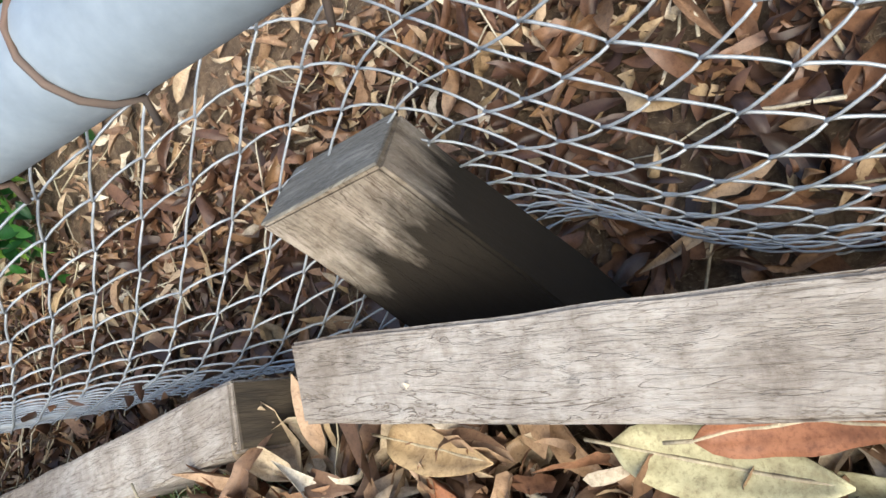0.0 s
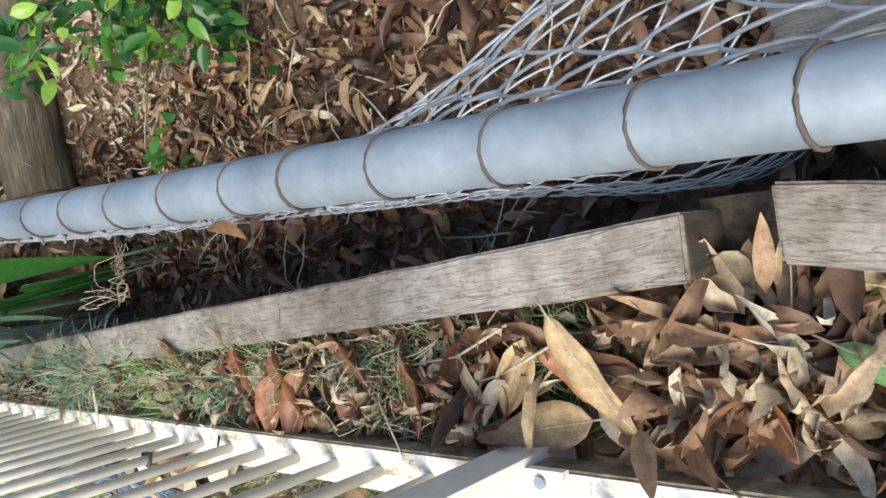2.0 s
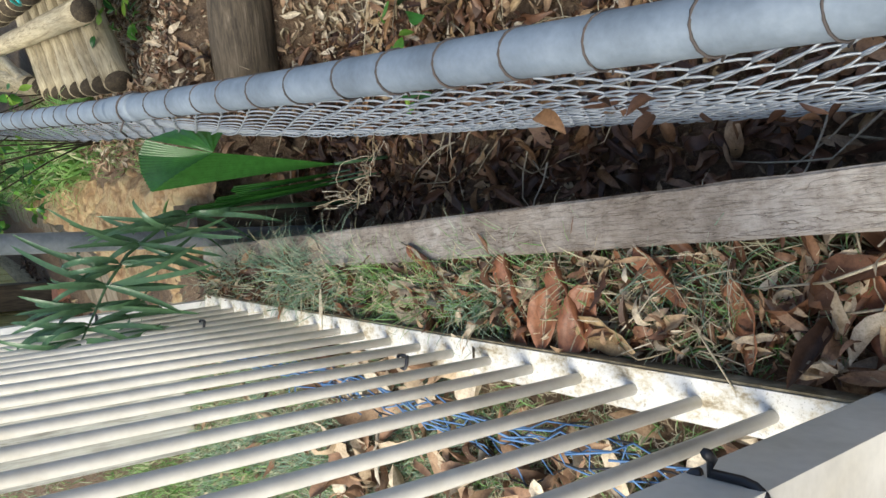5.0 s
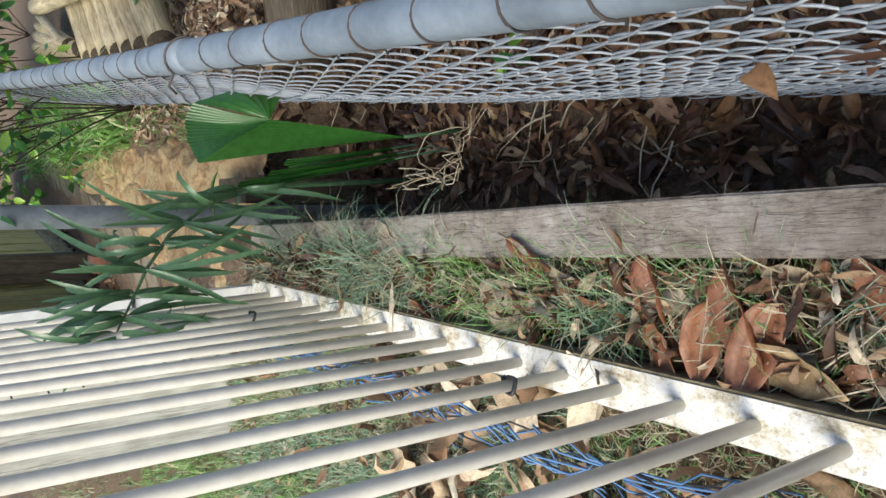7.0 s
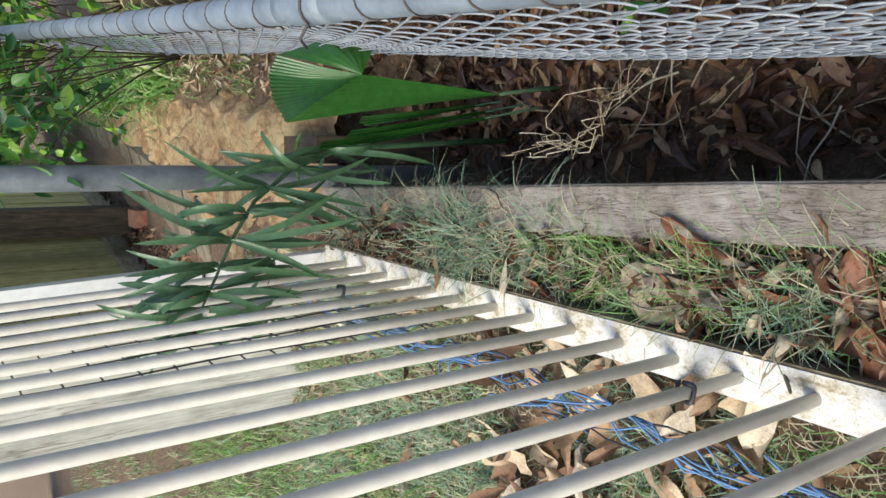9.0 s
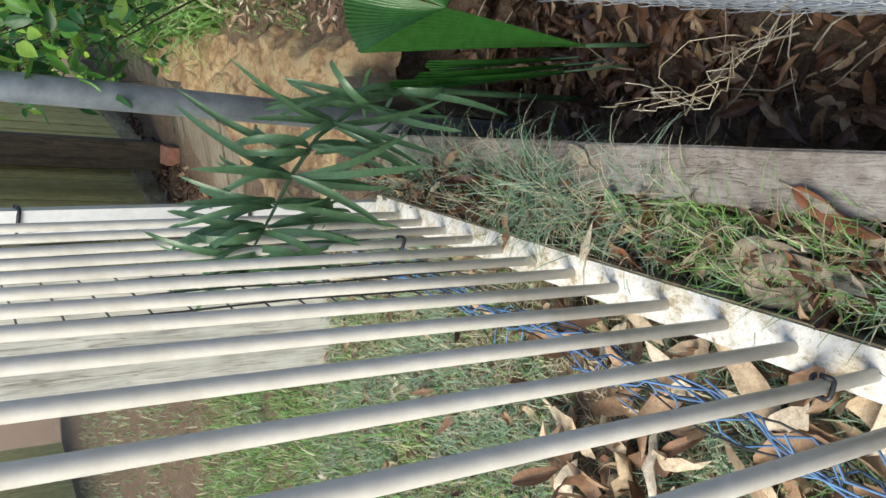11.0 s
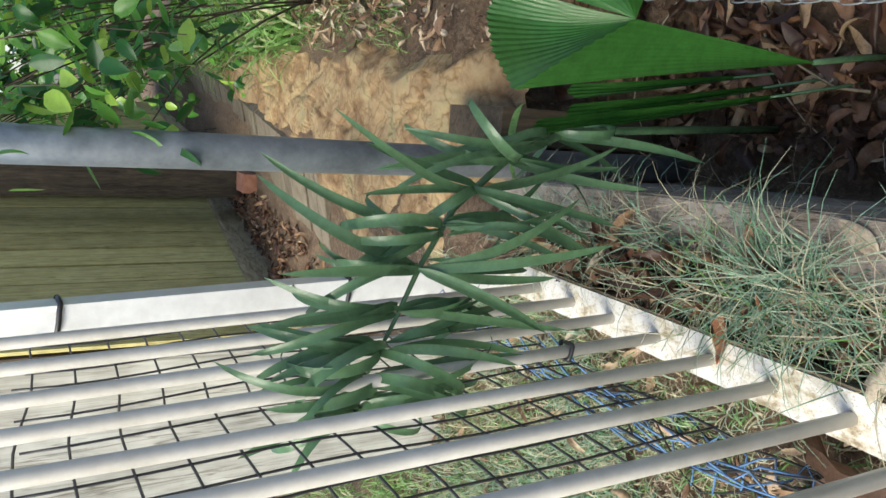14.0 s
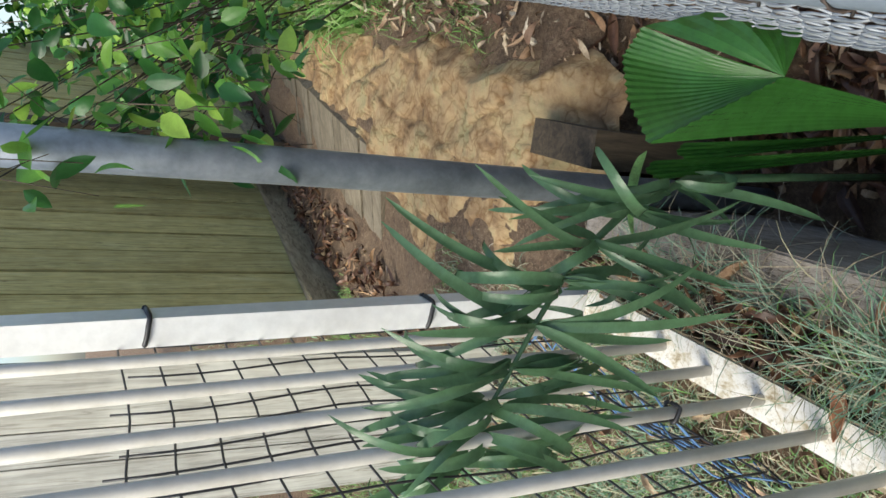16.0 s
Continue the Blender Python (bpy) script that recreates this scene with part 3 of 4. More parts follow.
def rock():
    heap_v, heap_f = [], []
    nx, ny = 90, 190
    for j in range(ny + 1):
        for i in range(nx + 1):
            u, w = i / nx, j / ny
            y = 2.05 + w * 6.2
            xl = rock_edge(y) - 0.16 * smooth01(3.9, 3.2, y) - 0.015 * math.sin(y * 9)
            xr = 0.64 + 0.055 * (y - 2.0) + 0.03 * math.sin(6 * y) + 0.02 * math.sin(17 * y)
            x = xl + (xr - xl) * u
            edge = min(1.0, min(u * 1.2 if y < 3.6 else u * 3.0, 1 - u, w * 2, (1 - w) * 2) * 9)
            h = 0.145 + 0.05 * noise.noise(Vector((x * 2.2, y * 2.2, 7))) + 0.02 * noise.noise(Vector((x * 9, y * 9, 2)))
            c = noise.noise(Vector((x * 3.2 + 0.6 * y, y * 2.4, 5)))
            h += 0.035 * (round(c * 3) / 3) + 0.005 * noise.noise(Vector((x * 26, y * 26, 4)))
            # slanting bedding cracks
            d = abs(((x * 2.1 + y * 1.15 + 0.35 * noise.noise(Vector((x * 3, y * 3, 1)))) % 0.62) - 0.31)
            h -= 0.020 * max(0.0, 1 - d / 0.028)
            d = abs(((x * 3.3 - y * 0.9 + 0.4 * noise.noise(Vector((x * 2, y * 2, 8)))) % 0.8) - 0.4)
            h -= 0.015 * max(0.0, 1 - d / 0.03)
            heap_v.append((x, y, h * edge + (h - (0.24 if u < 0.5 else 0.09)) * (1 - edge)))
    for j in range(ny):
        for i in range(nx):
            a = j * (nx + 1) + i
            heap_f.append((a, a + 1, a + nx + 2, a + nx + 1))
    return mesh_of("sandstone_rock", heap_v, heap_f, M_STONE, None, True)


tagged(rock(), "flat yellow sandstone rock with cracked layered surface", "rock")

# sloping facing of grey boards between the rock and the gutter
plank_strip = empty("plank_edging", (-0.1, 5.0, 0.0))
pinv = Matrix.Translation((0.1, -5.0, 0))
y = 3.72
while y < 8.6:
    wdt = random.uniform(0.17, 0.23) * (0.8 + 0.14 * (y - 3.7))
    y2 = y + wdt - 0.010
    top = lambda q: Vector((rock_edge(max(q, 3.9)) + 0.02, q, 0.165))
    foot = lambda q: Vector((-0.36 + 0.15 * (q + 0.2 - 4.3), q + 0.2, 0.0))
    dz = Vector((0, 0, random.uniform(-0.006, 0.006)))
    thick = Vector((0.05, 0, -0.06))
    c = [top(y) + dz, top(y2) + dz, foot(y2) + dz, foot(y) + dz]
    bm = hexa([q + thick for q in c] + c, 0.004, 0.004)
    o = part("plank", bm, M_PLANK, plank_strip)
    o.matrix_parent_inverse = pinv
    y += wdt
tagged(plank_strip, "weathered grey plank facing between sandstone and gutter", "garden edging")


def paling_panel(p0, p1, n, z0, z1, label, rail=True):
    """Upright boards from p0 to p1 over a bottom rail."""
    a, b = Vector((*p0, 0)), Vector((*p1, 0))
    d = (b - a).normalized()
    nrm = Vector((d.y, -d.x, 0))
    pan = empty("paling_fence", (*((a + b) / 2).xy, z0))
    inv = Matrix.Translation(-Vector((*((a + b) / 2).xy, z0)))
    wdt = (b - a).length / n
    for i in range(n):
        q = a + d * wdt * i + nrm * random.uniform(-0.010, 0.010)
        e = q + d * (wdt - random.uniform(0.014, 0.034))
        t2 = nrm * 0.022
        zt, zb = z1 + random.uniform(-0.02, 0.02), z0 + random.uniform(-0.01, 0.01)
        c = [(*(q).xy, zb), (*(e).xy, zb), (*(e - t2).xy, zb), (*(q - t2).xy, zb)]
        bm = hexa(c + [(x, yy, zt) for x, yy, _ in c], 0.003)
        o = part("paling", bm, M_PALING, pan)
        o.matrix_parent_inverse = inv
    # added dark slab, puts the shade of the board gaps into its colour
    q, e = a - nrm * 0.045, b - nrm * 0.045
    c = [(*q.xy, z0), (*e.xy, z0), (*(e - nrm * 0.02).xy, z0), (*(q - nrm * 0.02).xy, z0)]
    o = part("backing", hexa(c + [(x, yy, z1) for x, yy, _ in c], 0), M_DARKWOOD, pan, "added dark sheet behind the paling gaps")
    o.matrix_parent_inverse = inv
    if rail:
        q, e = a + nrm * 0.002, b + nrm * 0.002
        c = [(*q.xy, z0 - 0.17), (*e.xy, z0 - 0.17), (*(e + nrm * 0.06).xy, z0 - 0.17), (*(q + nrm * 0.06).xy, z0 - 0.17)]
        bm = hexa(c + [(x, yy, z0 + 0.045) for x, yy, _ in c], 0.006, 0.006, 14)
        o = part("bottom_rail", bm, M_RAILWOOD, pan, "worn bottom rail")
        o.matrix_parent_inverse = inv
    return tagged(pan, label, "fence", "paling fence")


paling_panel((-0.95, 4.45), (-0.36, 7.0), 10, 0.14, 3.2, "olive-green mossy paling fence panel with bottom rail")
paling_panel((-0.22, 6.6), (0.30, 11.0), 12, 0.14, 4.2, "weathered grey-green paling fence panel behind shrubs")
tagged(part("fence_post", slab(-0.33, -0.10, 6.0, 6.3, 0.0, 4.0, 0.01), M_DARKWOOD), "dark stained timber fence post", "post")
tagged(part("brick", slab(-0.24, -0.10, 5.55, 5.8, -0.03, 0.12, 0.01, wobble=0.006), M_BRICK), "broken red brick lying in the gutter", "brick")

# timber block in front of the rock
tagged(part("timber_block", slab(0.36, 0.47, 2.02, 2.34, -0.4, 0.18, 0.006, wobble=0.004), M_DARKWOOD), "dark timber block set upright beside the pole", "timber")

# grey boards behind the white fence
gb = empty("board_screen", (-0.75, 2.4, 0.1))
ginv = Matrix.Translation((0.75, -2.4, -0.1))
for i, (x0, x1) in enumerate(((-0.52, -0.33), (-0.625, -0.525), (-0.80, -0.63))):
    o = part("board", slab(x0, x1, 2.40, 2.43, 0.10, 2.6, 0.004, wobble=0.002), M_GREYBOARD, gb)
    o.matrix_parent_inverse = ginv
tagged(gb, "pale grey upright board screen standing on the grass", "screen")

# back wall closing the far side of the yard
tagged(part("fence_wall", slab(-6.5, -6.4, -6, 14, -0.2, 2.2, 0), M_PALING), "plain timber boundary fence", "fence", "", "structure")

# ---------- leaves ----------
def leaf_data(length, width, curl=0.3, fold=0.3, twist=0.0, nl=6, tip=0.75, wave=0.0, seed=0.0, power=0.75):
    """A leaf lying along +x from its stalk: curled along its length and folded at its midrib."""
    verts, faces = [], []
    x = z = 0.0
    step = length / nl
    for i in range(nl + 1):
        u = i / nl
        if i:
            a = curl * (u - 0.35) * 2.2
            x += step * math.cos(a)
            z += step * math.sin(a)
        w = width * 0.5 * (math.sin(math.pi * min(1, u ** tip)) ** power if 0 < u < 1 else 0.04)
        tw = twist * u
        for k in (-1, -0.5, 0, 0.5, 1):
            yy = k * w
            zz = abs(k) * w * fold + wave * w * math.sin(u * 17 + k * 3 + seed)
            verts.append(Vector((x, yy * math.cos(tw) - zz * math.sin(tw), z + yy * math.sin(tw) + zz * math.cos(tw))))
    for i in range(nl):
        for k in range(4):
            a = i * 5 + k
            faces.append((a, a + 1, a + 6, a + 5))
    return verts, faces


def put_leaf(heap, m, *args, **kw):
    v, f = leaf_data(*args, **kw)
    heap.add([m @ q for q in v], f)


def litter(name, material, n, region, size, label, lift=0.012, seed=1, keep=None, tilt=28):
    """Fallen leaves strewn over a stretch of ground."""
    rnd = random.Random(seed)
    h = Heap()
    x0, x1, y0, y1 = region
    for _ in range(n):
        for _try in range(6):
            x, y = rnd.uniform(x0, x1), rnd.uniform(y0, y1)
            if keep is None or keep(x, y):
                break
        else:
            continue
        L = rnd.uniform(*size)
        z = ground_z(x, y) + rnd.uniform(0.2, 1.0) * lift + 0.004
        m = pose(x, y, z, rnd.gauss(0, tilt), rnd.gauss(0, tilt * 0.7), rnd.uniform(0, 360))
        put_leaf(h, m, L, L * rnd.uniform(0.13, 0.32), rnd.uniform(-1.4, 2.0), rnd.uniform(-0.5, 1.7), rnd.uniform(-1.3, 1.3), 6, rnd.uniform(0.6, 0.95), rnd.uniform(0.05, 0.55), rnd.random() * 9)
    return tagged(h.done(name, material), label, "leaf litter", "", "stuff")


in_strip = lambda x, y: 0.08 < x < edge_x(y) - (0.09 if y < -0.9 else 0.07) and not (x < 0.19 and -1.12 < y < -0.83)
in_trench = lambda x, y: x > edge_x(y) + 0.10
litter("leaf_litter", M_DRY, 420, (0.05, 0.42, -3.0, -0.75), (0.05, 0.18), "russet and tan dry leaves covering the strip", 0.08, 2, in_strip, 36)
litter("leaf_litter", M_DRY, 420, (0.05, 0.42, -0.95, 0.4), (0.04, 0.12), "brown dry leaves and scraps between the grass", 0.05, 22, in_strip, 38)
litter("leaf_litter", M_DRYPALE, 900, (0.05, 0.42, -2.6, 0.4), (0.02, 0.06), "small pale leaf scraps on the strip", 0.06, 23, in_strip, 38)
litter("leaf_litter", M_DARKLEAF, 330, (0.06, 0.22, 1.2, 2.0), (0.04, 0.11), "dark crumpled leaves at the fence foot", 0.05, 52, in_strip, 38)
litter("leaf_litter", M_DRYPALE, 430, (0.06, 0.33, -2.5, -1.15), (0.07, 0.19), "pale tan dry leaves on top of the litter", 0.11, 53, in_strip, 34)
litter("leaf_litter", M_DRY, 420, (0.05, 0.40, 0.2, 2.1), (0.05, 0.13), "small dry leaves among the grass", 0.03, 3, in_strip)
litter("leaf_litter", M_DARKLEAF, 4200, (0.40, 1.25, -3.0, 2.3), (0.03, 0.17), "dark brown dry leaves in the ditch below the fence", 0.06, 4, in_trench)
litter("leaf_litter", M_DRYPALE, 12000, (0.9, 3.6, -3.0, 6.0), (0.03, 0.14), "tan dry leaves covering the slope beyond the fence", 0.05, 5)
litter("leaf_litter", M_DRYPALE, 3200, (0.65, 2.2, 2.2, 7.0), (0.03, 0.11), "reddish dry leaves beside the sandstone", 0.05, 6, lambda x, y: x > 0.66 + 0.055 * (y - 2))
# extra straw-coloured scraps: the slope's sunlight put into leaf colour
litter("leaf_litter", M_STRAW, 4200, (1.1, 3.4, 0.8, 6.0), (0.02, 0.09), "pale leaf scraps that stand for sunlight on the slope", 0.06, 51)
litter("leaf_litter", M_DRYPALE, 760, (-1.1, -0.05, -2.6, 0.9), (0.10, 0.27), "large tan dry leaves under the white fence", 0.07, 7)
litter("leaf_litter", M_DRYPALE, 260, (-1.5, -0.05, 1.0, 2.4), (0.05, 0.12), "scattered dry leaves on the grass", 0.02, 8)
litter("leaf_litter", M_DARKLEAF, 900, (-0.75, 0.2, 2.6, 7.5), (0.05, 0.13), "dark leaves in the gutter by the paling fence", 0.03, 9, lambda x, y: x < -0.40 + 0.15 * (y - 4.0))


caught = Heap()
rc = random.Random(71)
for _ in range(22):
    yy, ss = rc.gauss(-0.62, 0.16), rc.uniform(0.25, 0.95)
    q = mesh_pt(yy, ss) + Vector((rc.uniform(-0.03, 0.02), 0, 0))
    L = rc.uniform(0.05, 0.11)
    put_leaf(caught, pose(*q, rc.uniform(50, 120), rc.uniform(-40, 80), rc.uniform(60, 120)), L, L * rc.uniform(0.25, 0.45), rc.uniform(-0.8, 1.0), 0.5, 0.3, 6)
tagged(caught.done("caught_leaves", M_DARKLEAF), "dry brown leaves caught in the wire mesh", "leaf litter", "", "stuff")


def single_leaf(x, y, z, yaw, length, width, material, label, curl=0.3, fold=0.35, rx=0, ry=0, twist=0.2, rib=None):
    v, f = leaf_data(length, width, curl, fold, twist, 12, 0.75, 0.12, x * 7)
    z = max(z, ground_z(x, y) + 0.055)
    th = empty("fallen_leaf", (x, y, z))
    th.matrix_basis = pose(x, y, z, rx, ry, yaw)
    blade = mesh_of("blade", v, f, material, th, True)
    sol = blade.modifiers.new("thick", 'SOLIDIFY')
    sol.thickness = 0.0012
    mid = [q for i, q in enumerate(v) if i % 5 == 2]
    tube("midrib", [Vector((-0.03, 0, -0.004))] + [q + Vector((0, 0, 0.001)) for q in mid[:-1]], [0.0022] * len(mid[:-1]) + [0.0008], rib or M_STRAW, th, 5)
    return tagged(th, label, "leaf", "large fallen leaves")


def single(name, c0, c1):
    return leaf_mat(name, [(0.0, c0), (1.0, c1)], 0.5, 0.12, True, "object")


M_TAN, M_RUSSET = single("tan_leaf", (0.42, 0.28, 0.14), (0.50, 0.36, 0.20)), single("russet_leaf", (0.26, 0.10, 0.05), (0.38, 0.17, 0.085))
M_FRESH, M_YELLOW = single("fresh_leaf", (0.13, 0.27, 0.10), (0.17, 0.32, 0.13)), single("yellowing_leaf", (0.50, 0.46, 0.27), (0.58, 0.53, 0.34))
M_GREYLEAF = single("greyed_leaf", (0.36, 0.29, 0.21), (0.46, 0.38, 0.28))
single_leaf(0.32, -1.052, 0.225, 205, 0.27, 0.062, M_TAN, "long tan dry leaf lying on the litter", -0.1, 0.3, 0, 15)
single_leaf(0.252, -1.452, 0.15, 243, 0.21, 0.055, M_FRESH, "fresh green fallen leaf", -0.1, 0.2, 8, 6)
single_leaf(0.265, -1.80, 0.11, 250, 0.24, 0.075, M_YELLOW, "broad yellowing leaf beside the edging timber", 0.4, 0.3, -14, 3)
single_leaf(0.20, -1.97, 0.10, 238, 0.22, 0.085, M_YELLOW, "broad pale leaf lying on dry leaves", 0.3, 0.35, 12, 2)
single_leaf(0.255, -1.90, 0.14, 268, 0.20, 0.05, M_RUSSET, "red-brown leaf leaning on the edging timber", 0.5, 0.6, 20, 0)
single_leaf(0.325, -1.505, 0.13, 251, 0.18, 0.06, M_TAN, "folded tan leaf beside the edging timber", 0.2, 0.7, -10, 0)
single_leaf(0.27, -1.56, 0.13, 225, 0.17, 0.05, M_RUSSET, "curled red-brown leaf beside the edging timber", 0.6, 0.8, 25, 0)
single_leaf(0.31, -1.20, 0.14, 240, 0.25, 0.085, M_RUSSET, "russet dry leaf standing on its edge", 0.5, 0.9, 50, 15)
single_leaf(0.27, -1.24, 0.12, 250, 0.20, 0.06, M_RUSSET, "narrow russet dry leaf on the litter", 0.3, 0.9, -15, 10)
single_leaf(0.24, -1.26, 0.13, 228, 0.22, 0.08, M_RUSSET, "broad russet leaf with upturned edges", 0.6, 0.6, 15, 0)
single_leaf(0.25, -1.38, 0.12, 265, 0.25, 0.06, M_RUSSET, "rolled russet leaf on the litter", 0.2, 1.2, 20, 8)
single_leaf(0.19, -1.12, 0.11, 285, 0.20, 0.07, M_RUSSET, "dark russet leaf half under others", 0.5, 0.7, -25, 4)
single_leaf(0.16, -1.43, 0.11, 120, 0.25, 0.11, M_GREYLEAF, "pale brown leaf with pointed tip", 0.2, 0.3, 15, 4)
single_leaf(0.13, -1.20, 0.11, 60, 0.26, 0.12, M_RUSSET, "broad brown leaf on the litter", 0.3, 0.3, -20, -5)
single_leaf(0.12, -1.05, 0.10, 100, 0.20, 0.09, M_TAN, "faded tan leaf beside the white fence", 0.4, 0.4, 10, -5)
single_leaf(0.29, -0.84, 0.14, 195, 0.19, 0.085, M_RUSSET, "three-cornered russet leaf by the edging timber", 0.4, 0.5, 25, 10)
single_leaf(0.27, -0.95, 0.14, 150, 0.17, 0.07, M_TAN, "folded tan leaf by the edging timber", 0.3, 0.8, -20, 8)
single_leaf(0.24, -0.62, 0.13, 200, 0.19, 0.08, M_RUSSET, "curled russet leaf by the edging timber", 0.5, 0.5, 25, 5)
single_leaf(0.20, -0.17, 0.13, 175, 0.16, 0.075, M_RUSSET, "folded red-brown leaf in the grass", 0.4, 0.8, -30, 0)
single_leaf(0.29, -0.04, 0.15, 195, 0.22, 0.07, M_RUSSET, "rolled red-brown leaf against the edging timber", 0.1, 1.4, 10, 12)
single_leaf(0.16, -0.04, 0.13, 215, 0.17, 0.07, M_RUSSET, "red-brown leaf lying on grass", 0.4, 0.6, 20, 4)
single_leaf(0.289, 0.356, 0.186, 252, 0.21, 0.042, M_RUSSET, "twisted red-brown leaf on the edging timber", 0.5, 1.2, -6, 1, 1.2)
single_leaf(0.135, 0.46, 0.175, -76, 0.16, 0.09, M_GREYLEAF, "small pale leaf in the grass", 0.2, 0.4, 10, 4)
single_leaf(0.10, 0.44, 0.165, -80, 0.26, 0.11, M_GREYLEAF, "pale grey-brown leaf lying in the grass", 0.1, 0.2, 5, 2)
single_leaf(0.231, 0.80, 0.205, 210, 0.15, 0.04, M_FRESH, "narrow green leaf in the grass", 0.05, 0.1, 10, 28)
single_leaf(0.274, 0.885, 0.178, 60, 0.085, 0.035, M_GREYLEAF, "small pale leaf lying on the edging timber", 0.1, 0.2, 0, -2)
single_leaf(0.10, 0.79, 0.15, 250, 0.17, 0.075, M_RUSSET, "rust-brown leaf in the grass", 0.3, 0.6, 25, 6)
single_leaf(0.27, -0.20, 0.17, 205, 0.24, 0.075, M_RUSSET, "large rolled red-brown leaf by the edging timber", 0.3, 1.3, 15, 10)
single_leaf(0.22, -0.30, 0.17, 160, 0.22, 0.085, M_RUSSET, "large russet leaf with upturned edges", 0.5, 0.7, -20, 4)
single_leaf(0.12, -0.24, 0.15, 260, 0.20, 0.08, M_TAN, "tan leaf lying beside the white fence", 0.4, 0.5, 12, 3)
single_leaf(0.30, -0.42, 0.17, 230, 0.18, 0.07, M_RUSSET, "folded russet leaf by the edging timber", 0.4, 0.9, 25, 6)
single_leaf(0.12, 1.15, 0.16, 200, 0.12, 0.05, M_RUSSET, "orange-brown curled leaf in wispy grass", 0.5, 0.6, 15, 0)

# ---------- grass, straw and twigs ----------
def blade_data(p, yaw, h, w, bend, n=5, droop=1.0):
    verts, faces = [], []
    d = Vector((math.cos(yaw), math.sin(yaw), 0))
    s = Vector((-d.y, d.x, 0))
    q, a = Vector(p), 0.12
    for i in range(n + 1):
        ww = w * (1 - (i / n) ** 1.6) * 0.5 + 0.0003
        verts += [q - s * ww, q + s * ww]
        a += bend / n * (1 + droop * i / n)
        q = q + (d * math.sin(a) + Vector((0, 0, 1)) * math.cos(a)) * (h / n)
    for i in range(n):
        faces.append((2 * i, 2 * i + 1, 2 * i + 3, 2 * i + 2))
    return verts, faces


def tufts(name, material, n, region, height, label, seed, keep=None, width=(0.002, 0.0045), clump=10, bend=(0.4, 2.2), spread=0.035):
    rnd = random.Random(seed)
    h = Heap()
    for _ in range(n):
        for _try in range(8):
            x, y = rnd.uniform(region[0], region[1]), rnd.uniform(region[2], region[3])
            if keep is None or keep(x, y):
                break
        else:
            continue
        for _b in range(clump):
            px, py = x + rnd.gauss(0, spread), y + rnd.gauss(0, spread)
            h.add(*blade_data((px, py, ground_z(px, py) - 0.01), rnd.uniform(0, 6.28), rnd.uniform(*height), rnd.uniform(*width), rnd.uniform(*bend)))
    return tagged(h.done(name, material, None, False), label, "grass", "", "stuff")


def patch(lo, sx=3.0):
    return lambda x, y: in_strip(x, y) and noise.noise(Vector((x * sx, y * sx, 9.0))) > lo


tufts("grass", M_GRASS, 170, (0.06, 0.33, -0.3, 1.0), (0.06, 0.17), "green and straw-coloured grass tufts on the strip", 11, patch(0.02, 7.0), clump=12)
tufts("grass", M_GRASS, 42, (0.08, 0.25, 0.75, 1.95), (0.08, 0.22), "blue-green wispy grass by the pole", 12, patch(0.0, 7.0), clump=12, width=(0.0015, 0.0032), bend=(0.5, 2.8))
tufts("grass", M_GRASS, 150, (0.06, 0.36, -1.3, -0.2), (0.05, 0.13), "sparse grass blades among dry leaves", 13, patch(-0.05, 5.0), clump=8)
tufts("grass", M_WISP, 40, (0.08, 0.27, 0.5, 1.98), (0.14, 0.30), "grey-green wispy grass leaning over the edging timber", 19, lambda x, y: 0.07 < x < edge_x(y) - 0.03 and noise.noise(Vector((x * 6, y * 6, 3.0))) > 0.0, clump=13, width=(0.0012, 0.003), bend=(0.8, 3.4))
for x, y, n, tall, wide, words in ((0.19, 1.02, 26, 0.26, 0.05, "blue-green wispy tuft spilling over the edging timber"), (0.166, 0.24, 15, 0.17, 0.035, "bright green grass tuft on the strip"),
                                   (0.13, 0.08, 18, 0.18, 0.04, "blue-green grass tuft beside the white fence"), (0.18, 0.50, 20, 0.18, 0.05, "bright green grass tuft on the strip"),
                                   (0.255, -0.50, 11, 0.17, 0.035, "sparse blue-green tuft among dry leaves"), (0.20, 1.45, 9, 0.24, 0.06, "grey-green wispy tuft by the steel pole")):
    tufts("grass_tuft", M_WISP if "blue" in words or "grey" in words else M_TURF, n, (x - wide, x + wide, y - wide * 2.2, y + wide * 2.2), (tall * 0.5, tall * 1.1), words, int(y * 100) + 900, None, (0.0016, 0.0036), 14, (0.6, 3.0), 0.022)
tufts("grass", M_STRAW, 40, (0.10, 0.26, 0.8, 1.98), (0.15, 0.32), "long dry straw by the pole", 20, None, clump=8, bend=(1.2, 3.2), width=(0.001, 0.0024))
tufts("grass", M_STRAW, 120, (0.06, 0.30, -0.6, 1.95), (0.08, 0.22), "dry straw on the strip", 14, in_strip, clump=5, bend=(1.2, 2.6), width=(0.0012, 0.003))
tufts("grass", M_GRASS, 2600, (-1.5, -0.07, -0.9, 2.9), (0.03, 0.09), "patchy lawn grass behind the white fence", 15, lambda x, y: noise.noise(Vector((x * 2, y * 2, 4))) > -0.25 and y > -0.9, clump=9)
tufts("grass", M_WISP, 1100, (-1.3, -0.07, 0.1, 2.4), (0.04, 0.11), "grey-green lawn tufts behind the white fence", 24, lambda x, y: noise.noise(Vector((x * 3, y * 3, 8))) > -0.1, clump=9)
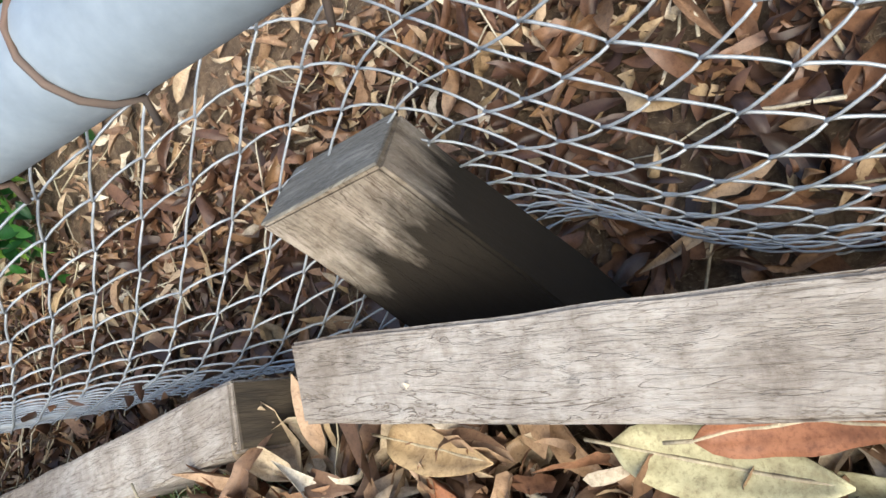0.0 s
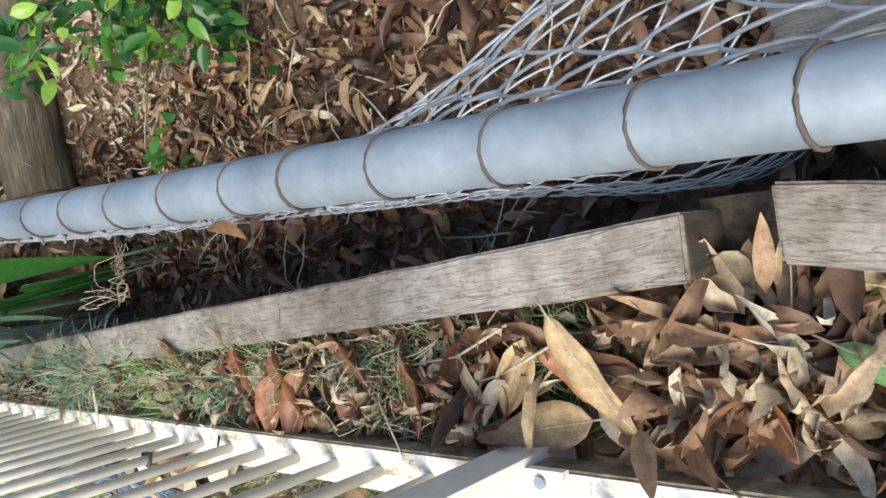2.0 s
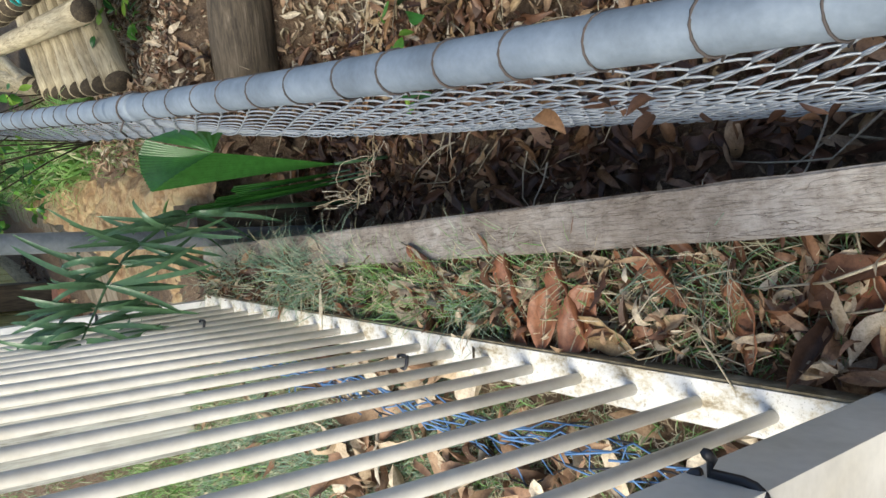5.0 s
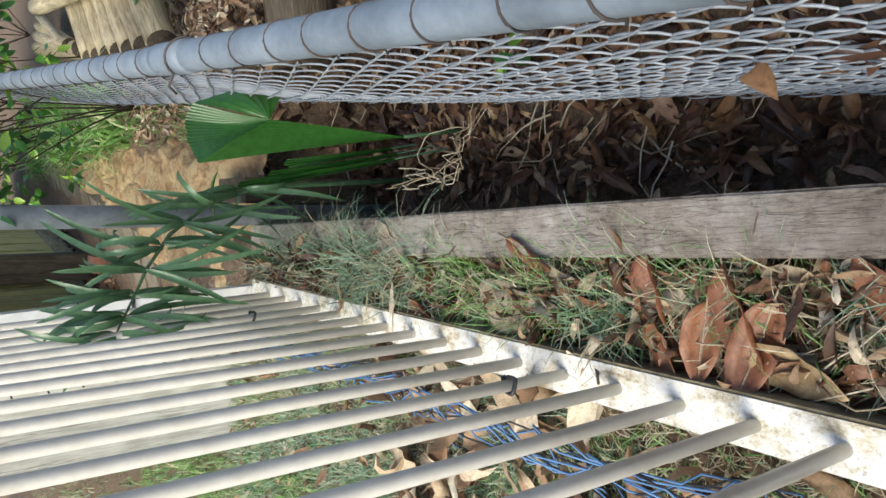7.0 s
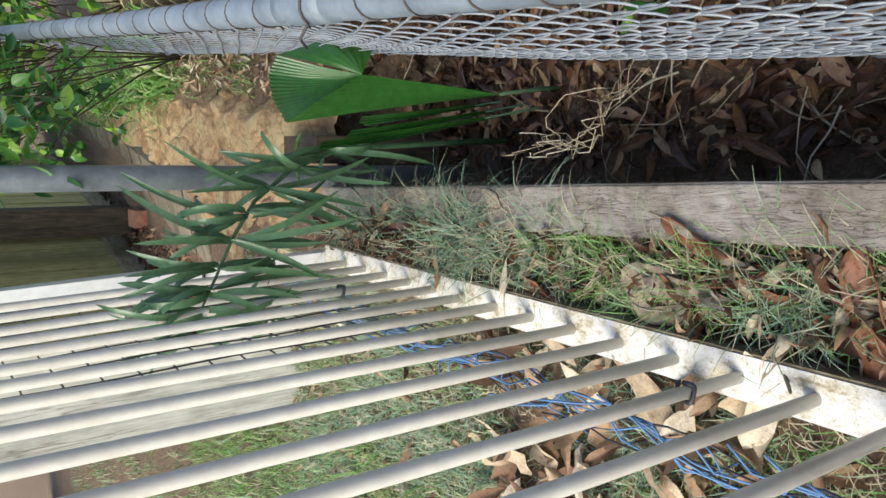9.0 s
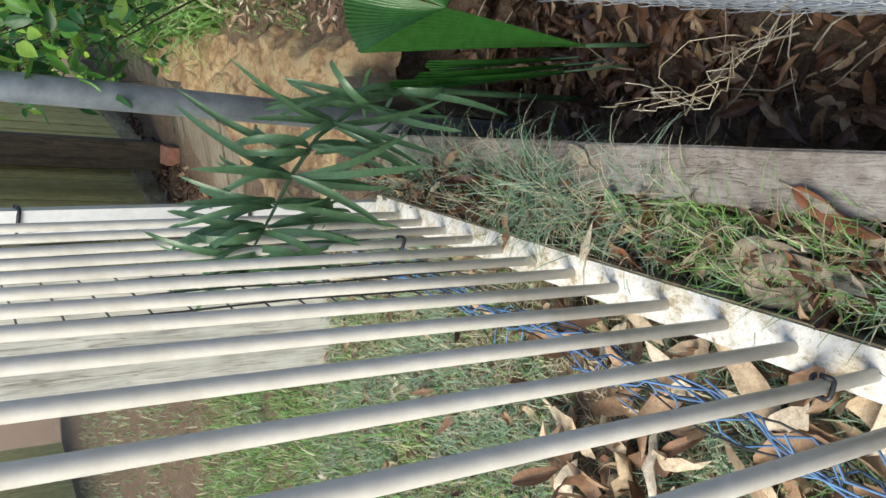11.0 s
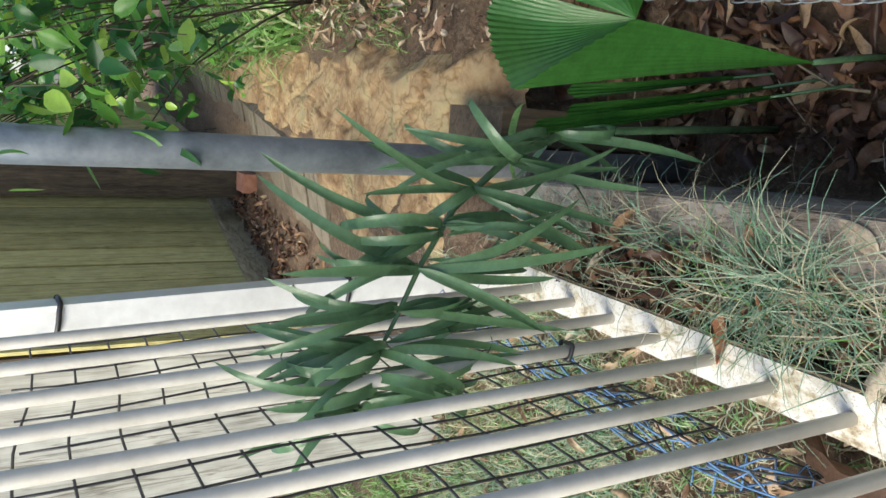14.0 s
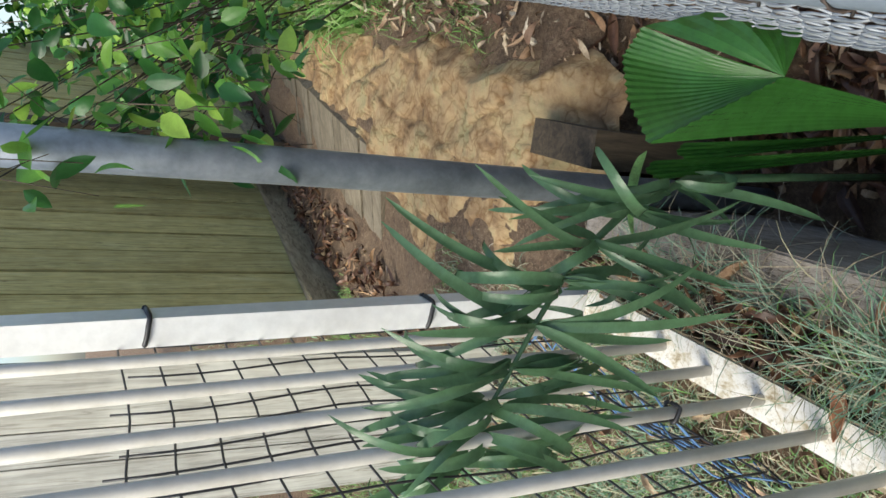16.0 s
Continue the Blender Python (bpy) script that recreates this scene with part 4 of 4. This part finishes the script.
tufts("grass", M_STRAW, 1500, (-1.4, -0.07, -0.6, 2.6), (0.03, 0.09), "short dry straw in the lawn", 25, None, clump=8, bend=(0.8, 2.8), width=(0.0016, 0.0034), spread=0.045)
tufts("grass", M_GRASS, 900, (-6.0, -0.8, 1.0, 11.0), (0.08, 0.2), "lawn beyond the board screen", 16, lambda x, y: x < -1.0, clump=8, width=(0.005, 0.012), spread=0.1)
tufts("grass", M_TURF, 300, (0.55, 1.5, 2.9, 8.0), (0.04, 0.14), "fresh yellow-green grass along the sandstone", 17, lambda x, y: abs(x - 0.80 - 0.06 * (y - 2)) < 0.14, clump=9, width=(0.003, 0.006), spread=0.05)
tufts("grass", M_TURF, 1800, (-2.8, -0.70, 0.4, 4.6), (0.05, 0.12), "bright lawn grass beside the board screen", 26, lambda x, y: x < -0.80 or y < 2.2, clump=9, width=(0.003, 0.006), spread=0.05)
tufts("fern", M_TURF, 130, (0.72, 1.5, 4.2, 8.5), (0.25, 0.5), "bright green strap-leaved clumps behind the sandstone", 18, None, clump=10, width=(0.015, 0.03), bend=(0.8, 2.2), spread=0.06)

rnd = random.Random(21)
tw = Heap()
for i in range(60):
    x, y = rnd.uniform(0.08, 0.36), rnd.uniform(-1.6, 1.9)
    if not in_strip(x, y):
        continue
    p = Vector((x, y, ground_z(x, y) + rnd.uniform(0.03, 0.08)))
    a = rnd.uniform(0, 6.28)
    pts = [p]
    for k in range(5):
        a += rnd.gauss(0, 0.35)
        pts.append(pts[-1] + Vector((math.cos(a), math.sin(a), rnd.gauss(0, 0.25))) * rnd.uniform(0.02, 0.05))
    v, f = tube_data(pts, [0.0022, 0.002, 0.0018, 0.0016, 0.0012, 0.0008], 4)
    tw.add(v, f)
for i in range(120):
    x, y = rnd.uniform(0.5, 1.6), rnd.uniform(-2.2, 2.2)
    p = Vector((x, y, ground_z(x, y) + rnd.uniform(0.03, 0.07)))
    a = rnd.uniform(0, 6.28)
    pts = [p]
    for k in range(5):
        a += rnd.gauss(0, 0.25)
        pts.append(pts[-1] + Vector((math.cos(a), math.sin(a), rnd.gauss(0, 0.15))) * rnd.uniform(0.04, 0.10))
    v, f = tube_data(pts, [0.004, 0.0035, 0.003, 0.0025, 0.002, 0.001], 4)
    tw.add(v, f)
tagged(tw.done("twigs", M_STRAW), "thin pale twigs and stalks among the leaves", "twigs", "", "stuff")

# matted dry root hanging by the edging timber
rt = Heap()
for i in range(6):
    a0 = rnd.uniform(0, 6.28)
    c = Vector((0.42, 0.66, 0.20)) + Vector((rnd.gauss(0, 0.02), rnd.gauss(0, 0.05), rnd.gauss(0, 0.03)))
    pts = []
    for k in range(12):
        a = a0 + k * 0.5
        r = 0.05 + 0.012 * math.sin(k * 1.7 + i)
        pts.append(c + Vector((0.02 * math.sin(a + i), math.cos(a) * r + 0.012 * rnd.gauss(0, 1), math.sin(a) * r * 0.8 + 0.012 * rnd.gauss(0, 1))) + Vector((0.011, -0.012, 0.0)) * (k if i % 3 == 0 else 0))
    v, f = tube_data(pts, 0.0012, 4)
    rt.add(v, f)
for i in range(4):
    pts = [Vector((0.425 + rnd.gauss(0, 0.012), 0.62 + rnd.gauss(0, 0.02), 0.17))]
    for k in range(13):
        u = k / 12
        goal = Vector((0.43 + 0.16 * u, 0.60 - 0.24 * u, 0.18 + 0.10 * u))
        pts.append(goal + Vector((rnd.gauss(0, 0.013), rnd.gauss(0, 0.018), rnd.gauss(0, 0.015))))
    rt.add(*tube_data(pts, [0.0015] * 6 + [0.0009] * 8, 4))
stick = [(0.11, 0.16, 0.12), (0.085, 0.13, 0.15), (0.05, 0.075, 0.185), (0.014, 0.033, 0.222)]
tagged(tube("stick", stick, [0.006, 0.005, 0.0045, 0.003], M_BARK, None, 7), "brown stick leaning on the fence rail", "stick")
for a_, b_, c_ in (((0.30, -0.95, 0.20), (0.24, -0.80, 0.17), (0.22, -0.66, 0.15)), ((0.26, -1.02, 0.17), (0.20, -0.88, 0.15), (0.17, -0.74, 0.12)), ((0.20, -0.35, 0.12), (0.14, -0.55, 0.16), (0.04, -0.66, 0.21))):
    tagged(tube("twig", [a_, b_, c_], [0.0032, 0.0028, 0.0016], M_STRAW, None, 6), "pale thin bent twig lying on leaves", "twig", "loose twigs")
tagged(rt.done("dry_roots", M_STRAW), "tangle of pale dry roots beside the edging timber", "roots", "", "stuff")

# ---------- arching palm frond by the end post ----------
frond = empty("palm_frond", (0.42, 1.52, -0.4))
fri = Matrix.Translation((-0.42, -1.52, 0.4))
spine = [Vector(p) for p in ((0.46, 1.56, -0.40), (0.44, 1.52, 0.0), (0.42, 1.47, 0.36), (0.36, 1.42, 0.54), (0.27, 1.38, 0.67), (0.17, 1.345, 0.75), (0.07, 1.335, 0.80), (-0.02, 1.335, 0.845), (-0.10, 1.34, 0.86))]
bits = [tube("stem", spine, [0.011, 0.010, 0.009, 0.008, 0.006, 0.005, 0.004, 0.003, 0.002], M_STRAP, frond, 8)]
rnd = random.Random(33)
for i in range(9):
    u = 2.3 + 5.5 * i / 8
    j = min(int(u), 7)
    p = spine[j].lerp(spine[j + 1], u - j)
    for k in range((9 if i < 3 else 12) if i < 8 else 9):
        rising = k % 2 == 0
        # each whorl fans its straps: some rise, the others arch over and hang
        way = Vector((rnd.uniform(-0.32, 0.30), rnd.uniform(-0.6, 0.3), 1.0)) if rising else Vector((rnd.uniform(-0.32, 0.22), rnd.uniform(-0.5, 0.4), -1.0))
        way.normalize()
        face = Vector((rnd.gauss(0.25, 0.35), -1.0, rnd.gauss(0.55, 0.3)))
        side = face.cross(way).normalized()
        face = way.cross(side)
        m = Matrix((way, side, face)).transposed().to_4x4()
        m.translation = p + Vector((rnd.gauss(0, 0.008), rnd.gauss(0, 0.008), rnd.gauss(0, 0.012)))
        L = rnd.uniform(0.22, 0.37) * (1 - 0.2 * (i / 8) * rising)
        v, f = leaf_data(L, rnd.uniform(0.015, 0.0225), rnd.uniform(-1.7, 0.1), rnd.uniform(0.1, 0.4), rnd.uniform(-0.5, 0.5), 12, 0.72, 0.0, 0.0, 0.42)
        bow = rnd.choice((-1, 1)) * rnd.uniform(0.05, 0.17)
        v = [q + Vector((0, bow * (q.x / L) ** 2 * L * 2, 0)) for q in v]
        bits.append(mesh_of("leaflet", [m @ q for q in v], f, M_STRAP, frond, True))
# pale young strap under the broad leaf's tip
v, f = leaf_data(0.17, 0.032, -0.3, 0.5, 0.2, 12, 0.72, 0.0, 0.0, 0.5)
m = Matrix.Translation((0.47, 1.455, 0.49)) @ Vector((-0.14, -0.03, 0.035)).to_track_quat('X', 'Z').to_matrix().to_4x4()
bits.append(mesh_of("young_leaflet", [m @ q for q in v], f, M_TURF, frond, True, "pale green young leaflet"))
for o in bits:
    o.matrix_parent_inverse = fri
tagged(frond, "arching dark green frond with long strap leaflets", "plant")

# broad pleated leaf
fan = empty("pleated_palm_leaf", (0.66, 1.3, -0.42))
fai = Matrix.Translation((-0.66, -1.3, 0.42))
b0 = Vector((0.604, 1.28, -0.142))


def pleated(end_pts, ribs, base, depth, sag):
    vs, fs = [], []
    nu = 14
    for i in range(ribs + 1):
        u = i / ribs
        k = u * (len(end_pts) - 1)
        a = int(min(k, len(end_pts) - 2))
        e = end_pts[a].lerp(end_pts[a + 1], k - a)
        d = e - base
        nrm = d.cross(end_pts[-1] - end_pts[0]).normalized()
        for j in range(nu + 1):
            w = j / nu
            q = base + d * w + nrm * ((depth if i % 2 else -depth) * w ** 0.8 + sag * math.sin(math.pi * w) * (0.4 + math.sin(math.pi * u)))
            if j == nu:
                q = q + d.normalized() * (0.0025 if i % 2 else -0.0025)
            vs.append(q)
    for i in range(ribs):
        for j in range(nu):
            a = i * (nu + 1) + j
            fs.append((a, a + nu + 1, a + nu + 2, a + 1))
    return vs, fs


V3 = Vector
fold_pt = V3((0.632, 1.275, 0.383))
tip_pt = V3((0.490, 1.342, 0.589))
v, f = pleated([tip_pt, V3((0.560, 1.400, 0.605)), V3((0.630, 1.440, 0.600)), V3((0.685, 1.430, 0.577))], 34, fold_pt, 0.0007, 0.02)
pieces = [mesh_of("upper_blade", v, f, M_FAN, fan, False)]
v, f = pleated([tip_pt, tip_pt.lerp(fold_pt, 0.5) + V3((0.0, -0.012, 0.012)), fold_pt], 22, b0, 0.0006, 0.02)
pieces.append(mesh_of("lower_blade", v, f, M_FAN, fan, False))
v, f = pleated([V3((0.685, 1.430, 0.577)), V3((0.735, 1.38, 0.45)), V3((0.725, 1.31, 0.32))], 12, fold_pt, 0.0008, -0.012)
pieces.append(mesh_of("side_lobe", v, f, M_FAN, fan, False))
pieces.append(tube("stalk", [(0.604, 1.28, -0.13), (0.63, 1.29, -0.3), (0.66, 1.3, -0.55)], [0.006, 0.008, 0.01], M_STRAP, fan, 8))
for o in pieces:
    o.matrix_parent_inverse = fai
tagged(fan, "large glossy green pleated palm leaf on a thin stalk", "plant")

# dark lower palm leaves behind the pole
for ex, ey, ez, bx, by, bz in ((0.42, 1.55, 0.36, 0.58, 1.35, -0.40), (0.46, 1.62, 0.22, 0.60, 1.42, -0.42), (0.52, 1.85, 0.05, 0.62, 1.55, -0.45)):
    e, b = V3((ex, ey, ez)), V3((bx, by, bz))
    th = empty("lower_palm_leaf", b)
    v, f = pleated([e + V3((-0.015, 0.0, 0.0)), e + V3((0.0, 0.012, 0.03)), e + V3((0.022, 0.015, 0.012))], 8, b, 0.002, 0.03)
    o = mesh_of("blade", v, f, M_FAN, th, False)
    o.matrix_parent_inverse = Matrix.Translation(-b)
    st = tube("stalk", [b + V3((0.03, 0.0, -0.15)), b, b.lerp(e, 0.3)], [0.006, 0.005, 0.003], M_STRAP, th, 6)
    st.matrix_parent_inverse = Matrix.Translation(-b)
    tagged(th, "folded dark green palm leaf low behind the pole", "plant", "low palm leaves")

# ---------- shrubs ----------
def shrub(name, at, sprays, spread, leaf, label, seed, droop=0.2, rot=None, per=16, material=None):
    """A bush of branching sprays that each carry oval leaves."""
    rn = random.Random(seed)
    th = empty(name, at)
    inv = Matrix.Translation(-Vector(at))
    stems, leaves = Heap(), Heap()
    base = Vector(at)
    for s in range(sprays):
        end = base + Vector((rn.gauss(0, 1) * spread[0], rn.gauss(0, 1) * spread[1], rn.uniform(0.15, 1.0) * spread[2]))
        if rot:
            end = Vector((rot[0] + rn.gauss(0, spread[0]), rot[1] + rn.gauss(0, spread[1]), rot[2] + rn.gauss(0, spread[2])))
        mid = base.lerp(end, 0.55) + Vector((rn.gauss(0, 0.06), rn.gauss(0, 0.06), 0.12))
        pts = [base, base.lerp(mid, 0.5) + Vector((0, 0, 0.03)), mid, mid.lerp(end, 0.5) + Vector((0, 0, 0.03)), end, end + Vector((rn.gauss(0, 0.05), rn.gauss(0, 0.05), -droop * 0.4))]
        full = s % 13 == 0
        v, f = tube_data(pts if full else pts[2:], [0.006, 0.005, 0.0035, 0.0022, 0.0015, 0.001][0 if full else 2:], 5)
        stems.add(v, f)
        for k in range(per):
            u = rn.uniform(2.2, 4.95)
            i = int(u)
            p = pts[i].lerp(pts[i + 1], u - i) + Vector((rn.gauss(0, 0.035), rn.gauss(0, 0.035), rn.gauss(0, 0.035)))
            L = rn.uniform(*leaf)
            m = pose(*p, rn.gauss(0, 40), rn.uniform(-20, 70), rn.uniform(0, 360))
            put_leaf(leaves, m, L, L * rn.uniform(0.42, 0.58), rn.uniform(-0.5, 0.3), 0.25, 0.0, 5, 0.8)
    a = stems.done("stem", M_BARK, th)
    b = leaves.done("foliage", material or M_GREEN, th)
    for o in (a, b):
        o.matrix_parent_inverse = inv
    return tagged(th, label, "shrub")


shrub("shrub", (0.95, 3.9, 0.1), 56, (0.20, 0.40, 0.22), (0.045, 0.075), "green shrub with glossy oval leaves beside the fence end", 41, 0.2, (0.66, 2.9, 1.50), 17)
shrub("shrub", (1.0, 3.9, 0.1), 24, (0.10, 0.11, 0.15), (0.055, 0.085), "bright green sprays hanging over the steel pole", 42, 0.4, (0.36, 1.98, 1.42), 10)
shrub("shrub", (1.5, 5.4, 0.1), 32, (0.35, 0.5, 0.45), (0.07, 0.11), "dense dark green shrub behind the fence end", 43, 0.2, (0.95, 5.0, 1.3), 18)
shrub("shrub", (1.65, 0.42, -0.2), 58, (0.30, 0.42, 0.62), (0.06, 0.10), "low dark green shrub beyond the fence", 44)
shrub("shrub", (1.35, 0.55, -0.25), 9, (0.16, 0.2, 0.4), (0.06, 0.09), "small green seedling shrub among dry leaves", 45)
shrub("shrub", (2.2, 3.0, -0.1), 26, (0.25, 0.35, 0.7), (0.06, 0.10), "leafy green shrub by the stacked logs", 46)
shrub("shrub", (2.3, 9.0, 0.1), 80, (0.9, 0.9, 2.4), (0.12, 0.2), "tall dense green bush behind the logs", 47, 0.2, None, 18)
shrub("shrub", (0.8, 10.5, 0.1), 80, (0.9, 0.6, 2.6), (0.12, 0.2), "tall dense green bush near the far fence", 48, 0.2, None, 18)

# ---------- logs ----------
def log_pts(a, b, n=7, sag=0.01, seed=0):
    a, b = Vector(a), Vector(b)
    return [a.lerp(b, i / n) + noise.noise_vector(Vector((i * 0.6, seed, 0))) * sag for i in range(n + 1)]


def log(name, a, b, r, label, category, group="", seed=0, material=None):
    a, b = Vector(a), Vector(b)
    th = empty(name, a)
    d = (b - a)
    q = d.to_track_quat('Z', 'Y').to_matrix().to_4x4()
    n = 9
    pts = [Vector((noise.noise(Vector((i * .5, seed, 1))) * r * 0.12, noise.noise(Vector((i * .5, seed, 5))) * r * 0.12, d.length * i / n)) for i in range(n + 1)]
    rad = [r * (1 + 0.08 * noise.noise(Vector((i * .7, seed, 9)))) for i in range(n + 1)]
    o = tube("trunk", pts, rad, material or M_LOG, th, 16)
    tube("cut_end", [Vector((pts[0].x, pts[0].y, -0.005)), Vector((pts[0].x, pts[0].y, 0.004))], [rad[0] * 0.9] * 2, M_DARKWOOD, th, 16, "dark sawn end")
    th.matrix_basis = Matrix.Translation(a) @ q
    return tagged(th, label, category, group)


for i in range(7):
    k = i / 6
    log("stacked_log", (1.24 + 0.20 * k, 3.25 + 1.80 * k, 0.17), (2.24 + 0.20 * k, 4.15 + 1.80 * k, 0.24), 0.088, "pale barked log lying in a row of logs", "log", "stacked logs", i)
log("cross_log", (1.60, 3.15, 0.37), (1.98, 6.1, 0.39), 0.075, "pale log laid across the stacked logs", "log", "", 11)
for i in range(7):
    k = i / 6
    log("stacked_log", (1.78 + 0.2 * k, 3.25 + 1.8 * k, 0.52), (3.1 + 0.2 * k, 4.4 + 1.8 * k, 0.60), 0.088, "pale barked log lying on the cross log", "log", "upper logs", i + 20)
for i in range(4):
    log("branch_log", (1.62 + 0.05 * i, 5.8 + 0.2 * i, 0.12 + 0.05 * (i % 2)), (2.1 + 0.12 * i, 8.6, 0.05), 0.085 - 0.012 * i, "pale bare branch lying on the ground", "branch", "bare branches", 30 + i)
log("fallen_tree", (0.98, 2.12, -0.16), (3.6, 2.25, 0.02), 0.16, "dark rough-barked fallen tree trunk beyond the fence", "trunk", "", 51, M_BARK)
ring = [(1.78 + 0.11 * math.cos(a), 3.45 + 0.17 * math.sin(a), 0.66 + 0.05 * math.sin(a * 2)) for a in np.linspace(0, 6.28, 28)]
tagged(tube("plastic_ring", ring, 0.009, M_TEAL, None, 8), "bent teal plastic ring hanging by the logs", "ring")

# ---------- netting and cable ties on the white fence ----------
rnd = random.Random(61)


def net_pt(y, z):
    return Vector((-0.045 - (z - 0.2) * lean_at(y) + 0.02 * noise.noise(Vector((y * 2.2, z * 2.2, 3))), y + 0.02 * noise.noise(Vector((z * 3, y, 7))), z + 0.025 * noise.noise(Vector((y * 2.5, z, 1)))))


NP = 0.072
net = empty("netting", (-0.05, 1.45, 0.3))
strands = []
for i in range(14):
    y = 1.0 + i * NP
    z1 = 1.40 - 0.02 * (i % 3)
    strands.append(tube("cross_strand", [net_pt(y, 0.35 + (z1 - 0.35) * k / 14) for k in range(15)], 0.0023, M_BLACK, net, 5))
for j in range(15):
    z = 0.36 + j * NP
    strands.append(tube("long_strand", [net_pt(0.93 + (1.97 - 0.93) * k / 12, z) for k in range(13)], 0.0023, M_BLACK, net, 5))
for o in strands:
    o.matrix_parent_inverse = Matrix.Translation((0.05, -1.45, -0.3))
tagged(net, "black plastic garden netting tied behind the white fence", "netting")
tangle = Heap()


def tang_pt(u, w):
    y = -0.95 + 2.75 * u
    z = 0.10 + 0.30 * w + 0.12 * noise.noise(Vector((u * 9, w * 2, 2)))
    return Vector((-0.07 - 0.16 * (1 - w) + 0.12 * noise.noise(Vector((u * 9, w * 3, 6))), y + 0.30 * (w - 0.5) + 0.09 * noise.noise(Vector((w * 5, u * 6, 8))), max(z, ground_z(-0.15, y) + 0.02)))


for i in range(38):
    tangle.add(*tube_data([tang_pt(i / 37, k / 8) for k in range(9)], 0.0024, 4))
loose = Heap()
for j in range(5):
    loose.add(*tube_data([tang_pt(k / 40, j / 6) for k in range(41)], 0.0024, 4))
tagged(loose.done("net_cord", M_BLACK), "loose black net cords along the fence foot", "netting")
tagged(tangle.done("netting_tangle", M_BLUE), "blue-grey loose net hanging crumpled behind the fence foot", "netting")


def ring_tie(c, rx, ry, label, tail=True, r=0.0035):
    pts = [Vector(c) + Vector((rx * math.copysign(abs(math.cos(a)) ** 0.5, math.cos(a)), ry * math.copysign(abs(math.sin(a)) ** 0.5, math.sin(a)), 0.004 * math.sin(2 * a))) for a in np.linspace(0.3, 6.4, 22)]
    if tail:
        pts += [pts[-1] + Vector((0.02, -0.01, 0.012)), pts[-1] + Vector((0.035, -0.02, 0.04))]
    return tagged(tube("cable_tie", pts, r, M_BLACK, None, 6), label, "cable tie", "cable ties")


ring_tie((0.008, 0.0 + PITCH, 0.36), 0.0165, 0.0165, "black cable tie round a cream bar", False, 0.0045)
ring_tie((0.0, 9 * PITCH, 0.44), 0.0165, 0.0165, "black cable tie round a cream bar", False, 0.0045)
ring_tie((-0.055, 1.957, 1.32), 0.037, 0.036, "thick black cable tie round the white end post", False, 0.006)
ring_tie((-0.029, 1.957, 0.66), 0.037, 0.036, "thick black cable tie round the white end post", False, 0.006)
ring_tie((0.015, -0.924, 0.70), 0.064, 0.049, "black strap round the square cream post", True, 0.006)

# rail bracket with two bolts on the middle post
br = empty("rail_bracket", (0.01, -1.0, 0.2))
bri = Matrix.Translation((-0.01, 1.0, -0.2))
pcs = [part("plate", slab(-0.042, 0.060, -1.045, -0.969, 0.205, 0.222, 0.008), M_RAIL, br)]
for bx in (0.04, -0.016):
    v, f = tube_data([(bx, -0.975, 0.2225), (bx, -0.975, 0.23)], 0.011, 12)
    o = mesh_of("bolt", [q + Vector((0, -0.025, 0)) for q in v], f, M_GALV, br, False, "dull steel bolt head")
    pcs.append(o)
for o in pcs:
    o.matrix_parent_inverse = bri
tagged(br, "cream metal rail bracket with two bolts", "bracket")
